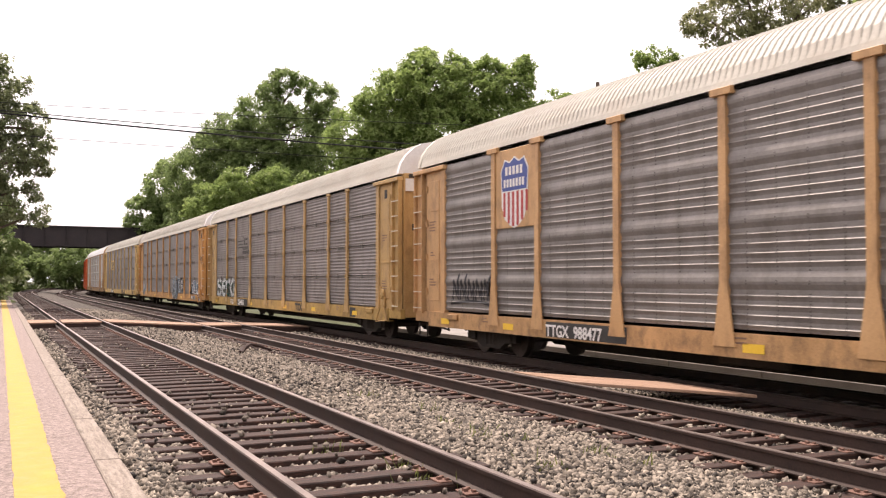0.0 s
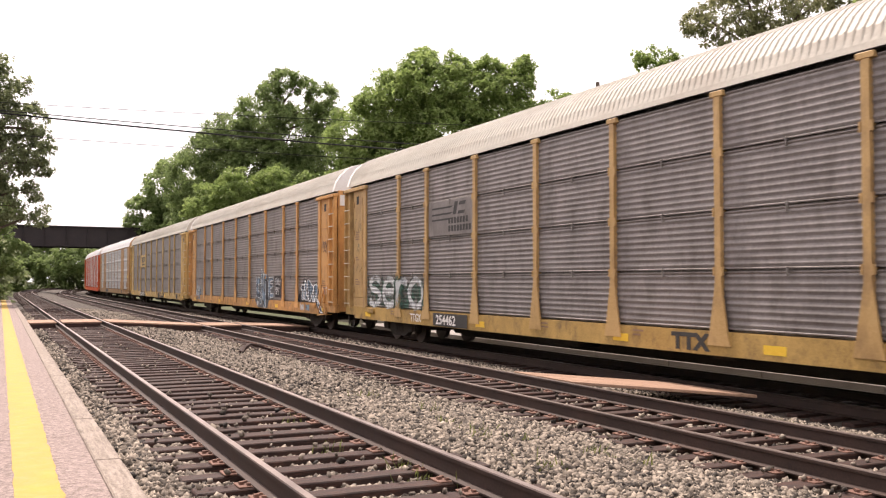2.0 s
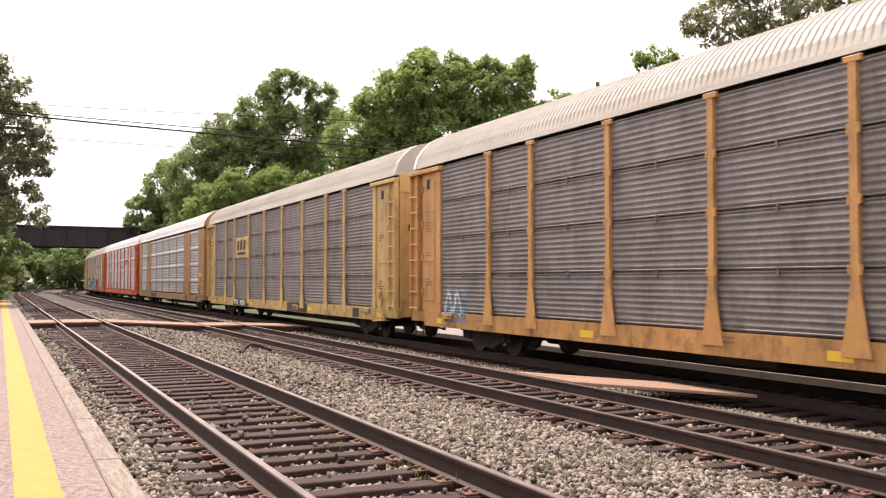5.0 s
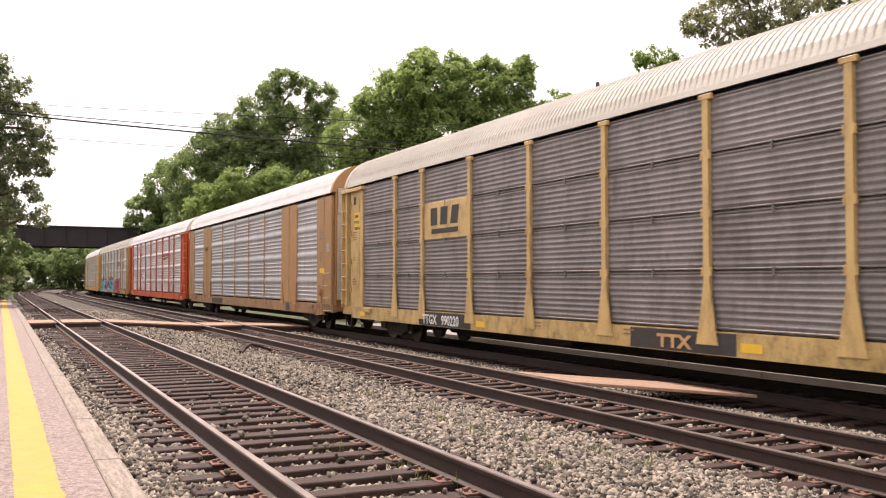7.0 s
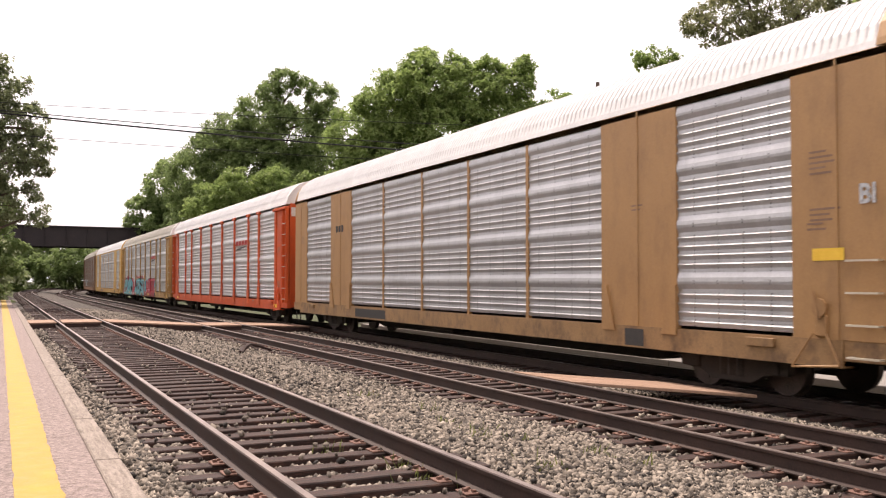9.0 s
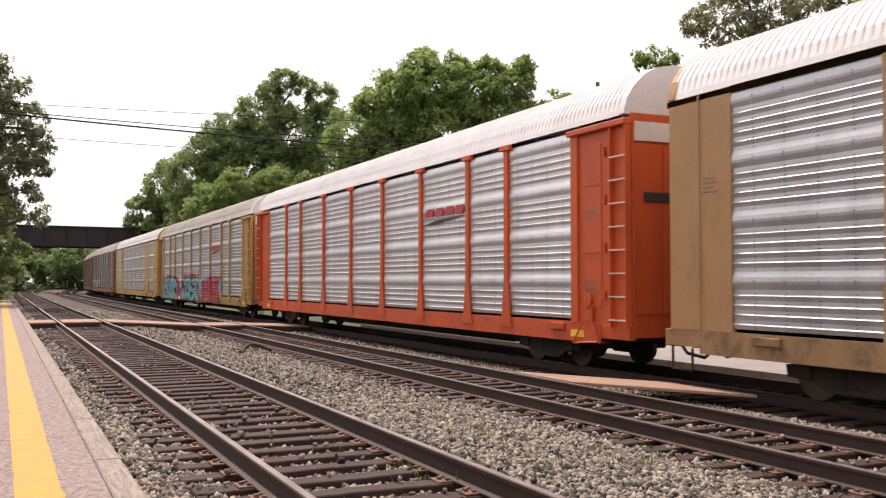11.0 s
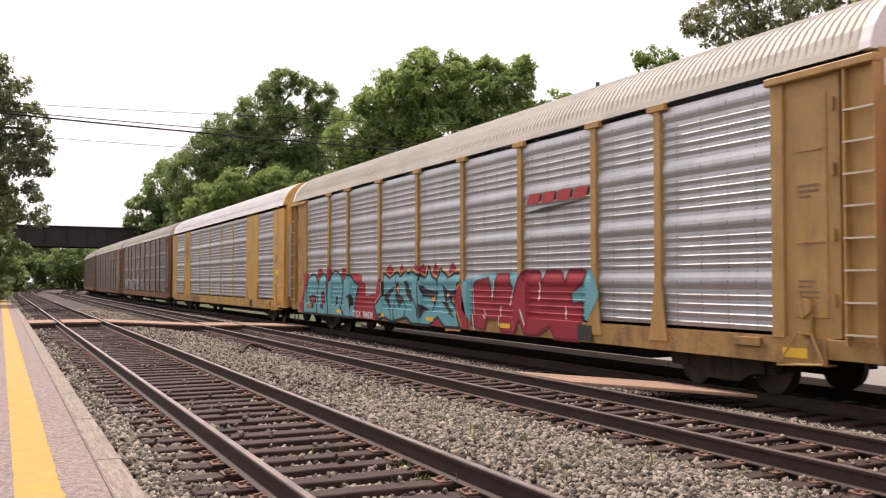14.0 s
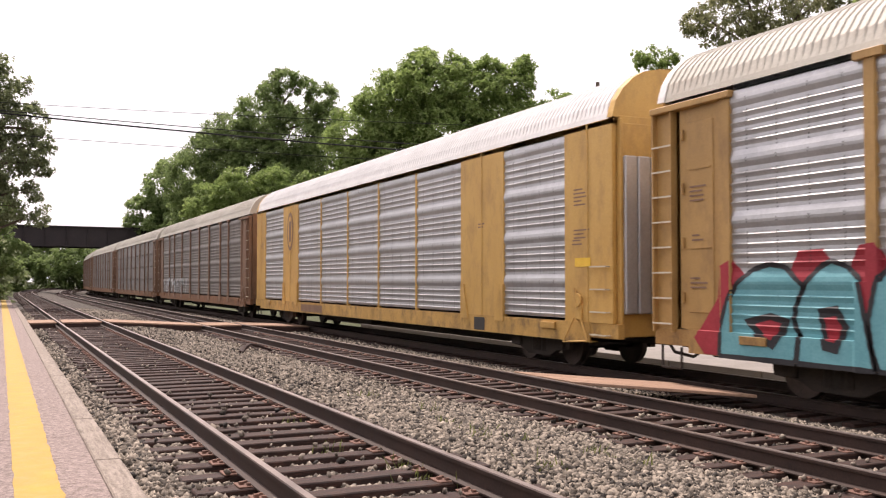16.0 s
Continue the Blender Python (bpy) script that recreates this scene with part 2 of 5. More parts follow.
def mesh_of(name, bm, mat, smooth=False):
    bmesh.ops.recalc_face_normals(bm, faces=bm.faces)
    me = bpy.data.meshes.new(name)
    bm.to_mesh(me)
    bm.free()
    me.materials.append(mat)
    if smooth:
        me.polygons.foreach_set("use_smooth", [True] * len(me.polygons))
    return me


def put(name, me, parent=None, m=None, label=""):
    ob = new(name, me)
    ob.parent = parent
    if m is not None:
        ob.matrix_basis = m
    if label:
        ob["label"] = label
    return ob


def part(name, bm, mat, parent, label="", smooth=False):
    return put(name, mesh_of(name, bm, mat, smooth), parent, None, label)


def raw(name, verts, faces, mat, smooth=False):
    me = bpy.data.meshes.new(name)
    me.from_pydata(verts, [], faces)
    me.materials.append(mat)
    if smooth:
        me.polygons.foreach_set("use_smooth", [True] * len(me.polygons))
    me.update()
    return me


# ---------------------------------------------------------------- ground
def sweep(name, profile, s_from, s_to, step, mat, wobble=0.0):
    rows = np.arange(s_from, s_to + 0.01, step)
    verts, faces, n = [], [], len(profile)
    for s in rows:
        for off, z in profile:
            x, y, _ = on_line(s, off)
            verts.append((x, y, z + wobble * noise.noise((x * 0.9, y * 0.5, 3.0))))
    for i in range(len(rows) - 1):
        for j in range(n - 1):
            a = i * n + j
            faces.append((a, a + 1, a + n + 1, a + n))
    return raw(name, verts, faces, mat, True)


g = bmesh.new()
bmesh.ops.create_grid(g, x_segments=60, y_segments=60, size=2500)
for v in g.verts:
    v.co.z = -0.75
ground = part("ground", g, M["earth"], None)
tagged(ground, "open grassy earth beside the railway", "ground", kind="structure")

BED = [(0.60, -0.30), (1.2, -0.25), (1.55, -0.235), (2.0, -0.255), (2.6, -0.25), (3.3, -0.255), (3.9, -0.225), (4.4, -0.23), (5.3, -0.30), (6.0, -0.43), (6.6, -0.455),
       (7.2, -0.475), (8.2, -0.475), (8.8, -0.46), (9.1, -0.48), (9.9, -0.55), (10.9, -0.56), (12.8, -0.56), (13.6, -0.60), (14.6, -0.80)]


def bed_height(off):
    return float(np.interp(off, [p[0] for p in BED], [p[1] for p in BED]))


fine_bed = [(o, bed_height(o)) for o in np.arange(0.6, 14.61, 0.2)]
bed = tagged(new("ballast_bed", sweep("ballast_bed", fine_bed, -40, 330, 0.5, M["bed"], 0.02)), "grey crushed stone bed under three tracks", "ground", kind="structure")

# ---------------------------------------------------------------- platform
pm = bmesh.new()
y = -12.0
while y < 78.0:
    y2 = min(y + 3.05, 78.0)
    box(pm, -6.0, 0.692, y + 0.006, y2 - 0.006, -0.7, 0.02, 0.006)
    y = y2
platform = tagged(part("platform", pm, M["platform"], None), "low station platform of pinkish rough paving", "platform", kind="structure")
lm = bmesh.new()
ys = np.arange(-12.0, 78.0, 0.1)
left = [lm.verts.new((0.105 + 0.02 * noise.noise((0.0, q * 3.2, 0.0)), q, 0.0245)) for q in ys]
right = [lm.verts.new((0.40 + 0.022 * noise.noise((9.0, q * 3.6, 0.0)), q, 0.0245)) for q in ys]
for i in range(len(ys) - 1):
    lm.faces.new((left[i], right[i], right[i + 1], left[i + 1]))
tagged(part("platform_line", lm, M["yellow_line"], None), "worn yellow safety line painted on the platform", "marking", kind="structure")
rng = random.Random(5)
kerb = tagged(new("platform_edge"), "weathered timber beams edging the platform", "edging", kind="structure")
y = -9.1
while y < 60.0:
    b = bmesh.new()
    box(b, 0.695, 0.895, y + 0.012, y + 2.43, -0.28, 0.030, 0.012)
    bmesh.ops.subdivide_edges(b, edges=[e for e in b.edges if e.calc_length() > 1.5], cuts=9)
    for v in b.verts:
        v.co.x += 0.008 * noise.noise((v.co.y * 1.7, v.co.z * 9, 1.0)) + 0.0
        v.co.z += 0.007 * noise.noise((v.co.y * 1.3, v.co.x * 9, 7.0))
    beam = part("timber_beam", b, M["kerb_timber"], kerb)
    y += 2.44

# ---------------------------------------------------------------- tracks
RAIL_OUTLINE = [(-0.07, -0.181), (0.07, -0.181), (0.07, -0.168), (0.012, -0.152), (0.010, -0.045), (0.036, -0.036), (0.037, -0.008), (0.028, 0.0),
                (-0.028, 0.0), (-0.037, -0.008), (-0.036, -0.036), (-0.010, -0.045), (-0.012, -0.152), (-0.07, -0.168)]


def rail_mesh(off, z, s_from, s_to):
    rows = np.concatenate([np.arange(s_from, 95, 6.0), np.arange(95, s_to, 3.0)])
    verts, faces, n = [], [], len(RAIL_OUTLINE)
    for s in rows:
        for a, b in RAIL_OUTLINE:
            x, y, _ = on_line(s, off + a)
            verts.append((x, y, z + b))
    mats = []
    for i in range(len(rows) - 1):
        for j in range(n):
            a, b = i * n + j, i * n + (j + 1) % n
            faces.append((a, b, b + n, a + n))
            mats.append(1 if j == 7 else 0)
    me = raw("rail", verts, faces, M["rail"])
    me.materials.append(M["railhead"])
    me.polygons.foreach_set("material_index", mats)
    return me


def tie_mesh(k):
    r = random.Random(k)
    b = bmesh.new()
    box(b, -1.29, 1.29, -0.112, 0.112, -0.17, 0.0, 0.010)
    bmesh.ops.subdivide_edges(b, edges=[e for e in b.edges if e.calc_length() > 1.5], cuts=5)
    for v in b.verts:
        v.co.y += 0.010 * noise.noise((v.co.x * 2.0, k * 3.1, v.co.z))
        v.co.z += 0.008 * noise.noise((v.co.x * 2.5, k * 5.7, v.co.y * 5))
    return mesh_of("tie", b, M["tie"])


def plate_mesh():
    b = bmesh.new()
    box(b, -0.18, 0.18, -0.10, 0.10, 0.0, 0.016, 0.004)
    for x in (-0.095, 0.095):
        for y in (-0.055, 0.055):
            box(b, x - 0.016, x + 0.016, y - 0.014, y + 0.014, 0.012, 0.034)
    for x in (-0.14, 0.14):
        box(b, x - 0.018, x + 0.018, -0.018, 0.018, 0.014, 0.04)
    return mesh_of("tie_plate", b, M["plate"])


TIES = [tie_mesh(k) for k in range(6)]
PLATE = plate_mesh()


TIE_S = {}


def railway_track(which, s_from, near_to, s_to, label, plates_to):
    centre, z = TRACKS[which]
    thing = tagged(new("railway_track"), label, "railway track", "parallel tracks", "structure")
    for side in (-1, 1):
        put("rail", rail_mesh(centre + side * RAIL_GAUGE / 2, z, s_from, s_to), thing)
    r = random.Random(len(label))
    s = s_from
    rest_v, rest_f = [], []
    while s < s_to - 1:
        skew, slide = r.uniform(-1.6, 1.6), r.uniform(-0.07, 0.07)
        x, y, phi = on_line(s, centre + slide)
        TIE_S.setdefault(which, []).append(s)
        top = z - 0.185 + r.uniform(-0.008, 0.002)
        if s < near_to:
            put("tie", TIES[r.randrange(6)], thing, pose(x, y, top, r.uniform(-1, 1), 0, skew - math.degrees(phi)))
            if s < plates_to:
                for side in (-1, 1):
                    px, py, _ = on_line(s, centre + side * RAIL_GAUGE / 2)
                    put("tie_plate", PLATE, thing, pose(px, py, z - 0.190, 0, 0, skew * 0.5))
        else:
            base = len(rest_v)
            c, q = math.cos(phi), math.sin(phi)
            for dz in (-0.17, 0.0):
                for dx, dy in ((-1.29, -0.11), (1.29, -0.11), (1.29, 0.11), (-1.29, 0.11)):
                    rest_v.append((x + dx * c + dy * q, y - dx * q + dy * c, top + dz))
            for f in ((4, 5, 6, 7), (0, 1, 5, 4), (1, 2, 6, 5), (2, 3, 7, 6), (3, 0, 4, 7)):
                rest_f.append(tuple(base + i for i in f))
        s += 0.51 + r.uniform(-0.035, 0.035)
    if rest_v:
        tagged(put("far_ties", raw("far_ties", rest_v, rest_f, M["tie"]), thing), kind="stuff")
    return thing


railway_track("near", -30.0, 70.0, 300.0, "rusty rails on dark worn wooden ties, nearest the platform", 34.0)
railway_track("middle", -30.0, 70.0, 300.0, "rusty rails on wooden ties half sunk in ballast", 34.0)
railway_track("far", -30.0, 40.0, 330.0, "track in the shade beneath the passing freight train", 0.0)

# ---------------------------------------------------------------- the freight train
CAR_PITCH, PERIOD = 28.291, 2.5121
HALF, SIDE, SILL_LOW, SILL_TOP, EAVE, PEAK = 13.6, 1.50, 0.59, 0.97, 4.84, 5.83
POSTS = (-9.05, -7.1, -4.25, -1.4, 1.4, 4.25, 7.1, 9.05)
END_POST = 11.82
TURN = pose(0, 0, 0, 0, 0, 180)
CACHE = {}


def cached(key, make):
    if key not in CACHE:
        CACHE[key] = make()
    return CACHE[key]


def rib_rows(style):
    """(depth, height) rows of a pressed side panel, bottom to top; depth grows away from the car."""
    rows, z = [], SILL_TOP + 0.01
    top = EAVE - 0.10
    if style != "seam":
        n = 4
        h = (top - z) / n
        for k in range(n):
            z0 = z + k * h
            for j in range(4):
                c = z0 + h * (0.05 + 0.158 * j)
                rows += [(0.0, c), (0.008, c + 0.030), (0.021, c + 0.064), (0.023, c + 0.072), (0.002, c + 0.095)]
            rows += [(0.0, z0 + h * 0.70), (0.028, z0 + h * 0.785), (0.032, z0 + h * 0.83), (0.026, z0 + h * 0.90), (0.003, z0 + h * 0.99)]
    else:
        n = 4
        h = (top - z) / n
        for k in range(n):
            z0 = z + k * h
            rows += [(-0.05, z0 + 0.001), (-0.05, z0 + 0.032), (0.02, z0 + 0.034), (0.02, z0 + 0.05)]
            m = 8
            p = (h - 0.085) / m
            for j in range(m):
                c = z0 + 0.055 + (j + 0.5) * p
                rows += [(0.0, c - p * 0.44), (0.006, c - p * 0.22), (0.013, c - p * 0.04), (0.013, c + p * 0.08), (0.003, c + p * 0.34)]
            rows += [(0.02, z0 + h - 0.022), (0.02, z0 + h - 0.004), (-0.05, z0 + h - 0.002)]
    return rows


def panel_mesh(style, width, mat):
    def make():
        rows = rib_rows(style)
        n = len(rows)
        verts = [(-d, s * width / 2, z) for s in (-1, 1) for d, z in rows] + [(0.07, s * width / 2, z) for s in (-1, 1) for z in (rows[0][1], rows[-1][1])]
        faces = [(i, i + 1, n + i + 1, n + i) for i in range(n - 1)]
        a = 2 * n
        faces += [(a, a + 1, a + 3, a + 2), (0, n, a + 2, a), (n - 1, a + 1, a + 3, 2 * n - 1)]
        faces += [tuple(range(n)) + (a + 1, a), tuple(range(n, 2 * n)) + (a + 3, a + 2)]
        heads = 0
        if style != "seam":
            spots = [z for (d, z), (d2, z2) in zip(rows[:-1], rows[1:]) if abs(d2 - d) < 0.012]
            for y in (-width / 3, -width / 9, width / 9, width / 3) if width > 2.4 else (-width / 5, width / 5):
                for z in spots:
                    k = len(verts)
                    d = float(np.interp(z + 0.012, [q[1] for q in rows], [q[0] for q in rows])) + 0.008
                    verts += [(-d, y - 0.009, z), (-d, y + 0.009, z), (-d, y + 0.009, z + 0.022), (-d, y - 0.009, z + 0.022)]
                    faces.append((k, k + 1, k + 2, k + 3))
                    heads += 1
        me = raw("side_panel", verts, faces, mat)
        me.materials.append(M["steel_dark"])
        me.polygons.foreach_set("material_index", [0] * (len(faces) - heads) + [1] * heads)
        return me
    return cached(("panel", style, round(width, 2), mat.name), make)


def post_mesh(style, mat):
    def make():
        b = bmesh.new()
        w = (0.085 if style == "band" else 0.068) if style != "flush" else 0.05
        if style == "flush":
            prism(b, [(-w, SILL_TOP - 0.02), (w, SILL_TOP - 0.02), (w, EAVE - 0.05), (-w, EAVE - 0.05)], -SIDE - 0.035, -SIDE + 0.06)
        else:
            prism(b, [(-0.26, SILL_TOP - 0.22), (0.26, SILL_TOP - 0.22), (0.20, SILL_TOP + 0.02), (w + 0.02, 1.62), (w, 1.75), (w, EAVE - 0.12), (-w, EAVE - 0.12),
                      (-w, 1.75), (-w - 0.02, 1.62), (-0.20, SILL_TOP + 0.02)], -SIDE - 0.075, -SIDE - 0.045)
            prism(b, [(-w, 1.0), (w, 1.0), (w, EAVE - 0.14), (-w, EAVE - 0.14)], -SIDE - 0.05, -SIDE + 0.06)
            if style == "band":
                box(b, -SIDE - 0.11, -SIDE + 0.02, -0.24, 0.24, EAVE - 0.15, EAVE - 0.03, 0.008)
            else:
                box(b, -SIDE - 0.085, -SIDE + 0.02, -0.15, 0.15, EAVE - 0.15, EAVE - 0.06, 0.008)
                for k in (1, 2, 3):
                    z = SILL_TOP + 0.01 + k * (EAVE - 0.11 - SILL_TOP) / 4
                    for s in (-1, 1):
                        tube(b, (-SIDE - 0.06, s * (w + 0.025), z - 0.07), (-SIDE - 0.06, s * (w + 0.025), z + 0.07), 0.028, 6)
        return mesh_of("post", b, mat)
    return cached(("post", style, mat.name), make)


def latch_mesh():
    def make():
        b = bmesh.new()
        box(b, -0.022, 0.01, -0.014, 0.014, -0.075, 0.06, 0.004)
        return mesh_of("latch", b, PANEL["mid"])
    return cached("latch", make)


def roof_outline(shrink=0.0):
    pts = [(1.53, -0.02), (1.51, 0.08), (1.44, 0.30), (1.28, 0.54), (1.05, 0.755), (0.80, 0.89), (0.45, 0.965), (0.0, 0.99)]
    pts = [(x - shrink * x, EAVE + z * (1 - shrink)) for x, z in pts]
    return [(-x, z) for x, z in pts] + [(x, z) for x, z in pts[-2::-1]]


def roof_mesh(mat, half):
    def make():
        out = roof_outline()
        n = len(out)
        verts, faces = [], []
        ys, lift = [], []
        p = 0.152
        k = int(2 * half / p)
        for i in range(k):
            y0 = -half + i * 2 * half / k
            q = 2 * half / k
            ys += [y0, y0 + q * 0.58, y0 + q * 0.68, y0 + q * 0.90]
            lift += [0.0, 0.0, 0.022, 0.022]
        ys.append(half)
        lift.append(0.0)
        for y, d in zip(ys, lift):
            for x, z in out:
                e = d if abs(x) < 1.5 else 0.0
                nx, nz = x / 1.5, 0.75
                r = math.hypot(nx, nz)
                verts.append((x + e * nx / r, y, z + e * nz / r))
        for i in range(len(ys) - 1):
            for j in range(n - 1):
                a = i * n + j
                faces.append((a, a + 1, a + n + 1, a + n))
        faces.append(tuple(range(n)))
        faces.append(tuple(range(len(verts) - n, len(verts))))
        return raw("roof", verts, faces, mat)
    return cached(("roof", mat.name, half), make)


def sill_mesh(mat):
    def make():
        b = bmesh.new()
        x = -SIDE
        prism(b, [(x - 0.055, SILL_LOW), (x + 0.14, SILL_LOW), (x + 0.14, SILL_LOW + 0.025), (x - 0.02, SILL_LOW + 0.03), (x - 0.02, SILL_TOP - 0.03),
                  (x + 0.14, SILL_TOP - 0.025), (x + 0.14, SILL_TOP), (x - 0.045, SILL_TOP)], -HALF + 0.9, HALF - 0.9, "y")
        for s in (-1, 1):
            box(b, x - 0.03, x + 0.12, s * (HALF - 0.45) - 0.45, s * (HALF - 0.45) + 0.45, SILL_LOW + 0.1, SILL_TOP - 0.005, 0.006)
            box(b, x - 0.10, x - 0.05, s * 11.2 - 0.28, s * 11.2 + 0.28, SILL_TOP - 0.17, SILL_TOP - 0.04, 0.006)
        return mesh_of("side_sill", b, mat)
    return cached(("sill", mat.name), make)


def corner_mesh(style, mat):
    """The tall corner door between the last panel and the ladder, at the rear end of the near side."""
    def make():
        b = bmesh.new()
        x = -SIDE
        prism(b, [(END_POST + 0.10, SILL_TOP - 0.1), (12.93, SILL_TOP + 0.02), (12.93, EAVE - 0.2), (END_POST + 0.10, EAVE - 0.2)], x - 0.01, x + 0.06)
        box(b, x - 0.03, x + 0.0, END_POST + 0.28, 12.72, 1.25, EAVE - 0.45, 0.012)
        for z in (2.3, 3.6):
            box(b, x - 0.045, x - 0.02, END_POST + 0.34, 12.66, z, z + 0.03)
        for z in (1.5, 2.4, 3.3, 4.2):
            tube(b, (x - 0.04, 12.84, z - 0.09), (x - 0.04, 12.84, z + 0.09), 0.03, 6)
        return mesh_of("corner_door", b, mat)
    return cached(("corner", style, mat.name), make)


def ladder_plate_mesh(mat):
    def make():
        b = bmesh.new()
        x = -SIDE
        prism(b, [(x - 0.10, 13.06), (x - 0.10, 13.10), (x - 0.005, 13.10), (x - 0.005, 13.545), (x - 0.10, 13.545), (x - 0.10, 13.585), (x + 0.03, 13.585), (x + 0.03, 13.06)],
              0.91, EAVE - 0.2, "z")
        return mesh_of("ladder_plate", b, mat)
    return cached(("ladder_plate", mat.name), make)


def rung_mesh(mat, y0, y1, out):
    def make():
        b = bmesh.new()
        prism(b, [(-out - 0.014, y0 - 0.014), (-out - 0.014, y1 + 0.014), (-out + 0.10, y1 + 0.014), (-out + 0.10, y1 - 0.014), (-out + 0.014, y1 - 0.014), (-out + 0.014, y0 + 0.014),
                  (-out + 0.10, y0 + 0.014), (-out + 0.10, y0 - 0.014)], -0.013, 0.013, "z")
        return mesh_of("rung", b, mat)
    return cached(("rung", mat.name, y0, y1), make)


def ladder(thing, m, mat, y0, y1, z0, z1, out):
    z = z0
    while z < z1 + 0.01:
        put("rung", rung_mesh(mat, y0, y1, out), thing, m @ pose(0, 0, z))
        z += 0.43


def end_piece(name, mat, *span):
    def make():
        b = bmesh.new()
        box(b, *span, 0.012)
        return mesh_of(name, b, mat)
    return cached((name, mat.name, span), make)


def end_wall(thing, m, mat, roof_mat, flush):
    put("end_wall", end_piece("end_wall", mat, -1.40, 1.40, 13.40, 13.50, SILL_TOP - 0.25, EAVE + 0.02), thing, m)
    for x in (-1.38, -0.70, 0.02, 0.70):
        put("end_door", end_piece("end_door", mat, x, x + 0.66, 13.495, 13.525, 1.15, EAVE - 0.12 if flush else EAVE - 0.55), thing, m)
    for x in (-1.43, 1.36):
        put("corner_post", end_piece("corner_post", mat, x, x + 0.07, 13.3, 13.56, SILL_TOP - 0.2, EAVE - 0.05), thing, m)

    cap = mat if flush else roof_mat

    def bow():
        b = bmesh.new()
        prism(b, [(x * 1.012, z + 0.012) for x, z in roof_outline()], HALF - 0.30, HALF - 0.12, "y")
        return mesh_of("roof_end", b, cap)
    put("roof_end", cached(("bow", cap.name), bow), thing, m)

    def brake():
        b = bmesh.new()
        x, y = -SIDE - 0.09, -12.35
        box(b, x, x + 0.08, y - 0.10, y + 0.10, 1.0, 1.3, 0.02)
        tube(b, (x - 0.03, y, 1.4), (x + 0.01, y, 1.4), 0.13, 12)
        tube(b, (x - 0.02, y, 1.25), (x - 0.02, y + 0.1, 1.62), 0.03, 6)
        tube(b, (x - 0.02, y - 0.12, 1.05), (x - 0.02, y - 0.35, 0.62), 0.02, 6)
        tube(b, (x - 0.02, y + 0.1, 1.05), (x - 0.02, y + 0.5, 0.56), 0.016, 6)
        tube(b, (x - 0.02, y - 0.35, 0.62), (x - 0.02, y + 0.5, 0.56), 0.016, 6)
        return mesh_of("brake_lever", b, mat)
    put("brake_lever", cached(("brake", mat.name), brake), thing, m, "brake lever and chain")


def truck_frame_mesh():
    def make():
        b = bmesh.new()
        out = [(-1.25, 0.52), (-1.22, 0.34), (-0.72, 0.30), (-0.45, 0.17), (0.45, 0.17), (0.72, 0.30), (1.22, 0.34), (1.25, 0.52), (0.75, 0.60), (0.42, 0.76),
               (-0.42, 0.76), (-0.75, 0.60)]
        for s in (-1, 1):
            prism(b, out, s * 1.03 - 0.07, s * 1.03 + 0.07)
            for y in (-0.89, 0.89):
                box(b, s * 1.03 - 0.12, s * 1.03 + 0.12, y - 0.16, y + 0.16, 0.33, 0.55, 0.02)
            for y in (-0.2, 0.0, 0.2):
                tube(b, (s * 1.03, y, 0.26), (s * 1.03, y, 0.55), 0.11, 8)
        box(b, -1.0, 1.0, -0.2, 0.2, 0.45, 0.72, 0.02)
        return mesh_of("side_frame", b, M["steel_dark"])
    return cached("truck", make)


def wheelset_mesh():
    def make():
        b = bmesh.new()
        tube(b, (-0.95, 0, 0), (0.95, 0, 0), 0.085, 10)
        for s in (-1, 1):
            tube(b, (s * 0.70, 0, 0), (s * 0.82, 0, 0), 0.42, 28)
            tube(b, (s * 0.675, 0, 0), (s * 0.70, 0, 0), 0.45, 28)
            tube(b, (s * 0.815, 0, 0), (s * 0.85, 0, 0), 0.15, 14)
            for k in range(3):
                a = k * 2.094
                tube(b, (s * 0.81, 0.27 * math.cos(a), 0.27 * math.sin(a)), (s * 0.835, 0.27 * math.cos(a), 0.27 * math.sin(a)), 0.035, 8)
        return mesh_of("wheelset", b, M["wheel"])
    return cached("wheelset", make)


def underframe_mesh():
    def make():
        b = bmesh.new()
        box(b, -1.38, 1.38, -13.4, 13.4, 0.86, 0.955)
        prism(b, [(-13.5, 0.55), (-8.6, 0.55), (-7.2, 0.27), (7.2, 0.27), (8.6, 0.55), (13.5, 0.55), (13.5, 0.87), (-13.5, 0.87)], -0.32, 0.32)
        for y in np.arange(-8.0, 8.1, 2.0):
            box(b, -1.36, 1.36, y - 0.06, y + 0.06, 0.62, 0.87)
        for y in (-12.6, 12.6):
            box(b, -1.36, 1.36, y - 0.5, y + 0.5, 0.66, 0.87)
        box(b, -1.0, -0.45, 0.6, 2.2, 0.40, 0.80, 0.03)
        tube(b, (0.7, -2.4, 0.55), (0.7, -0.9, 0.55), 0.22, 12)
        box(b, -0.9, -0.5, -3.9, -3.3, 0.45, 0.8, 0.03)
        tube(b, (-1.1, -8, 0.64), (-1.1, 8, 0.64), 0.03, 6)
        return mesh_of("underframe", b, M["steel_dark"])
    return cached("under", make)


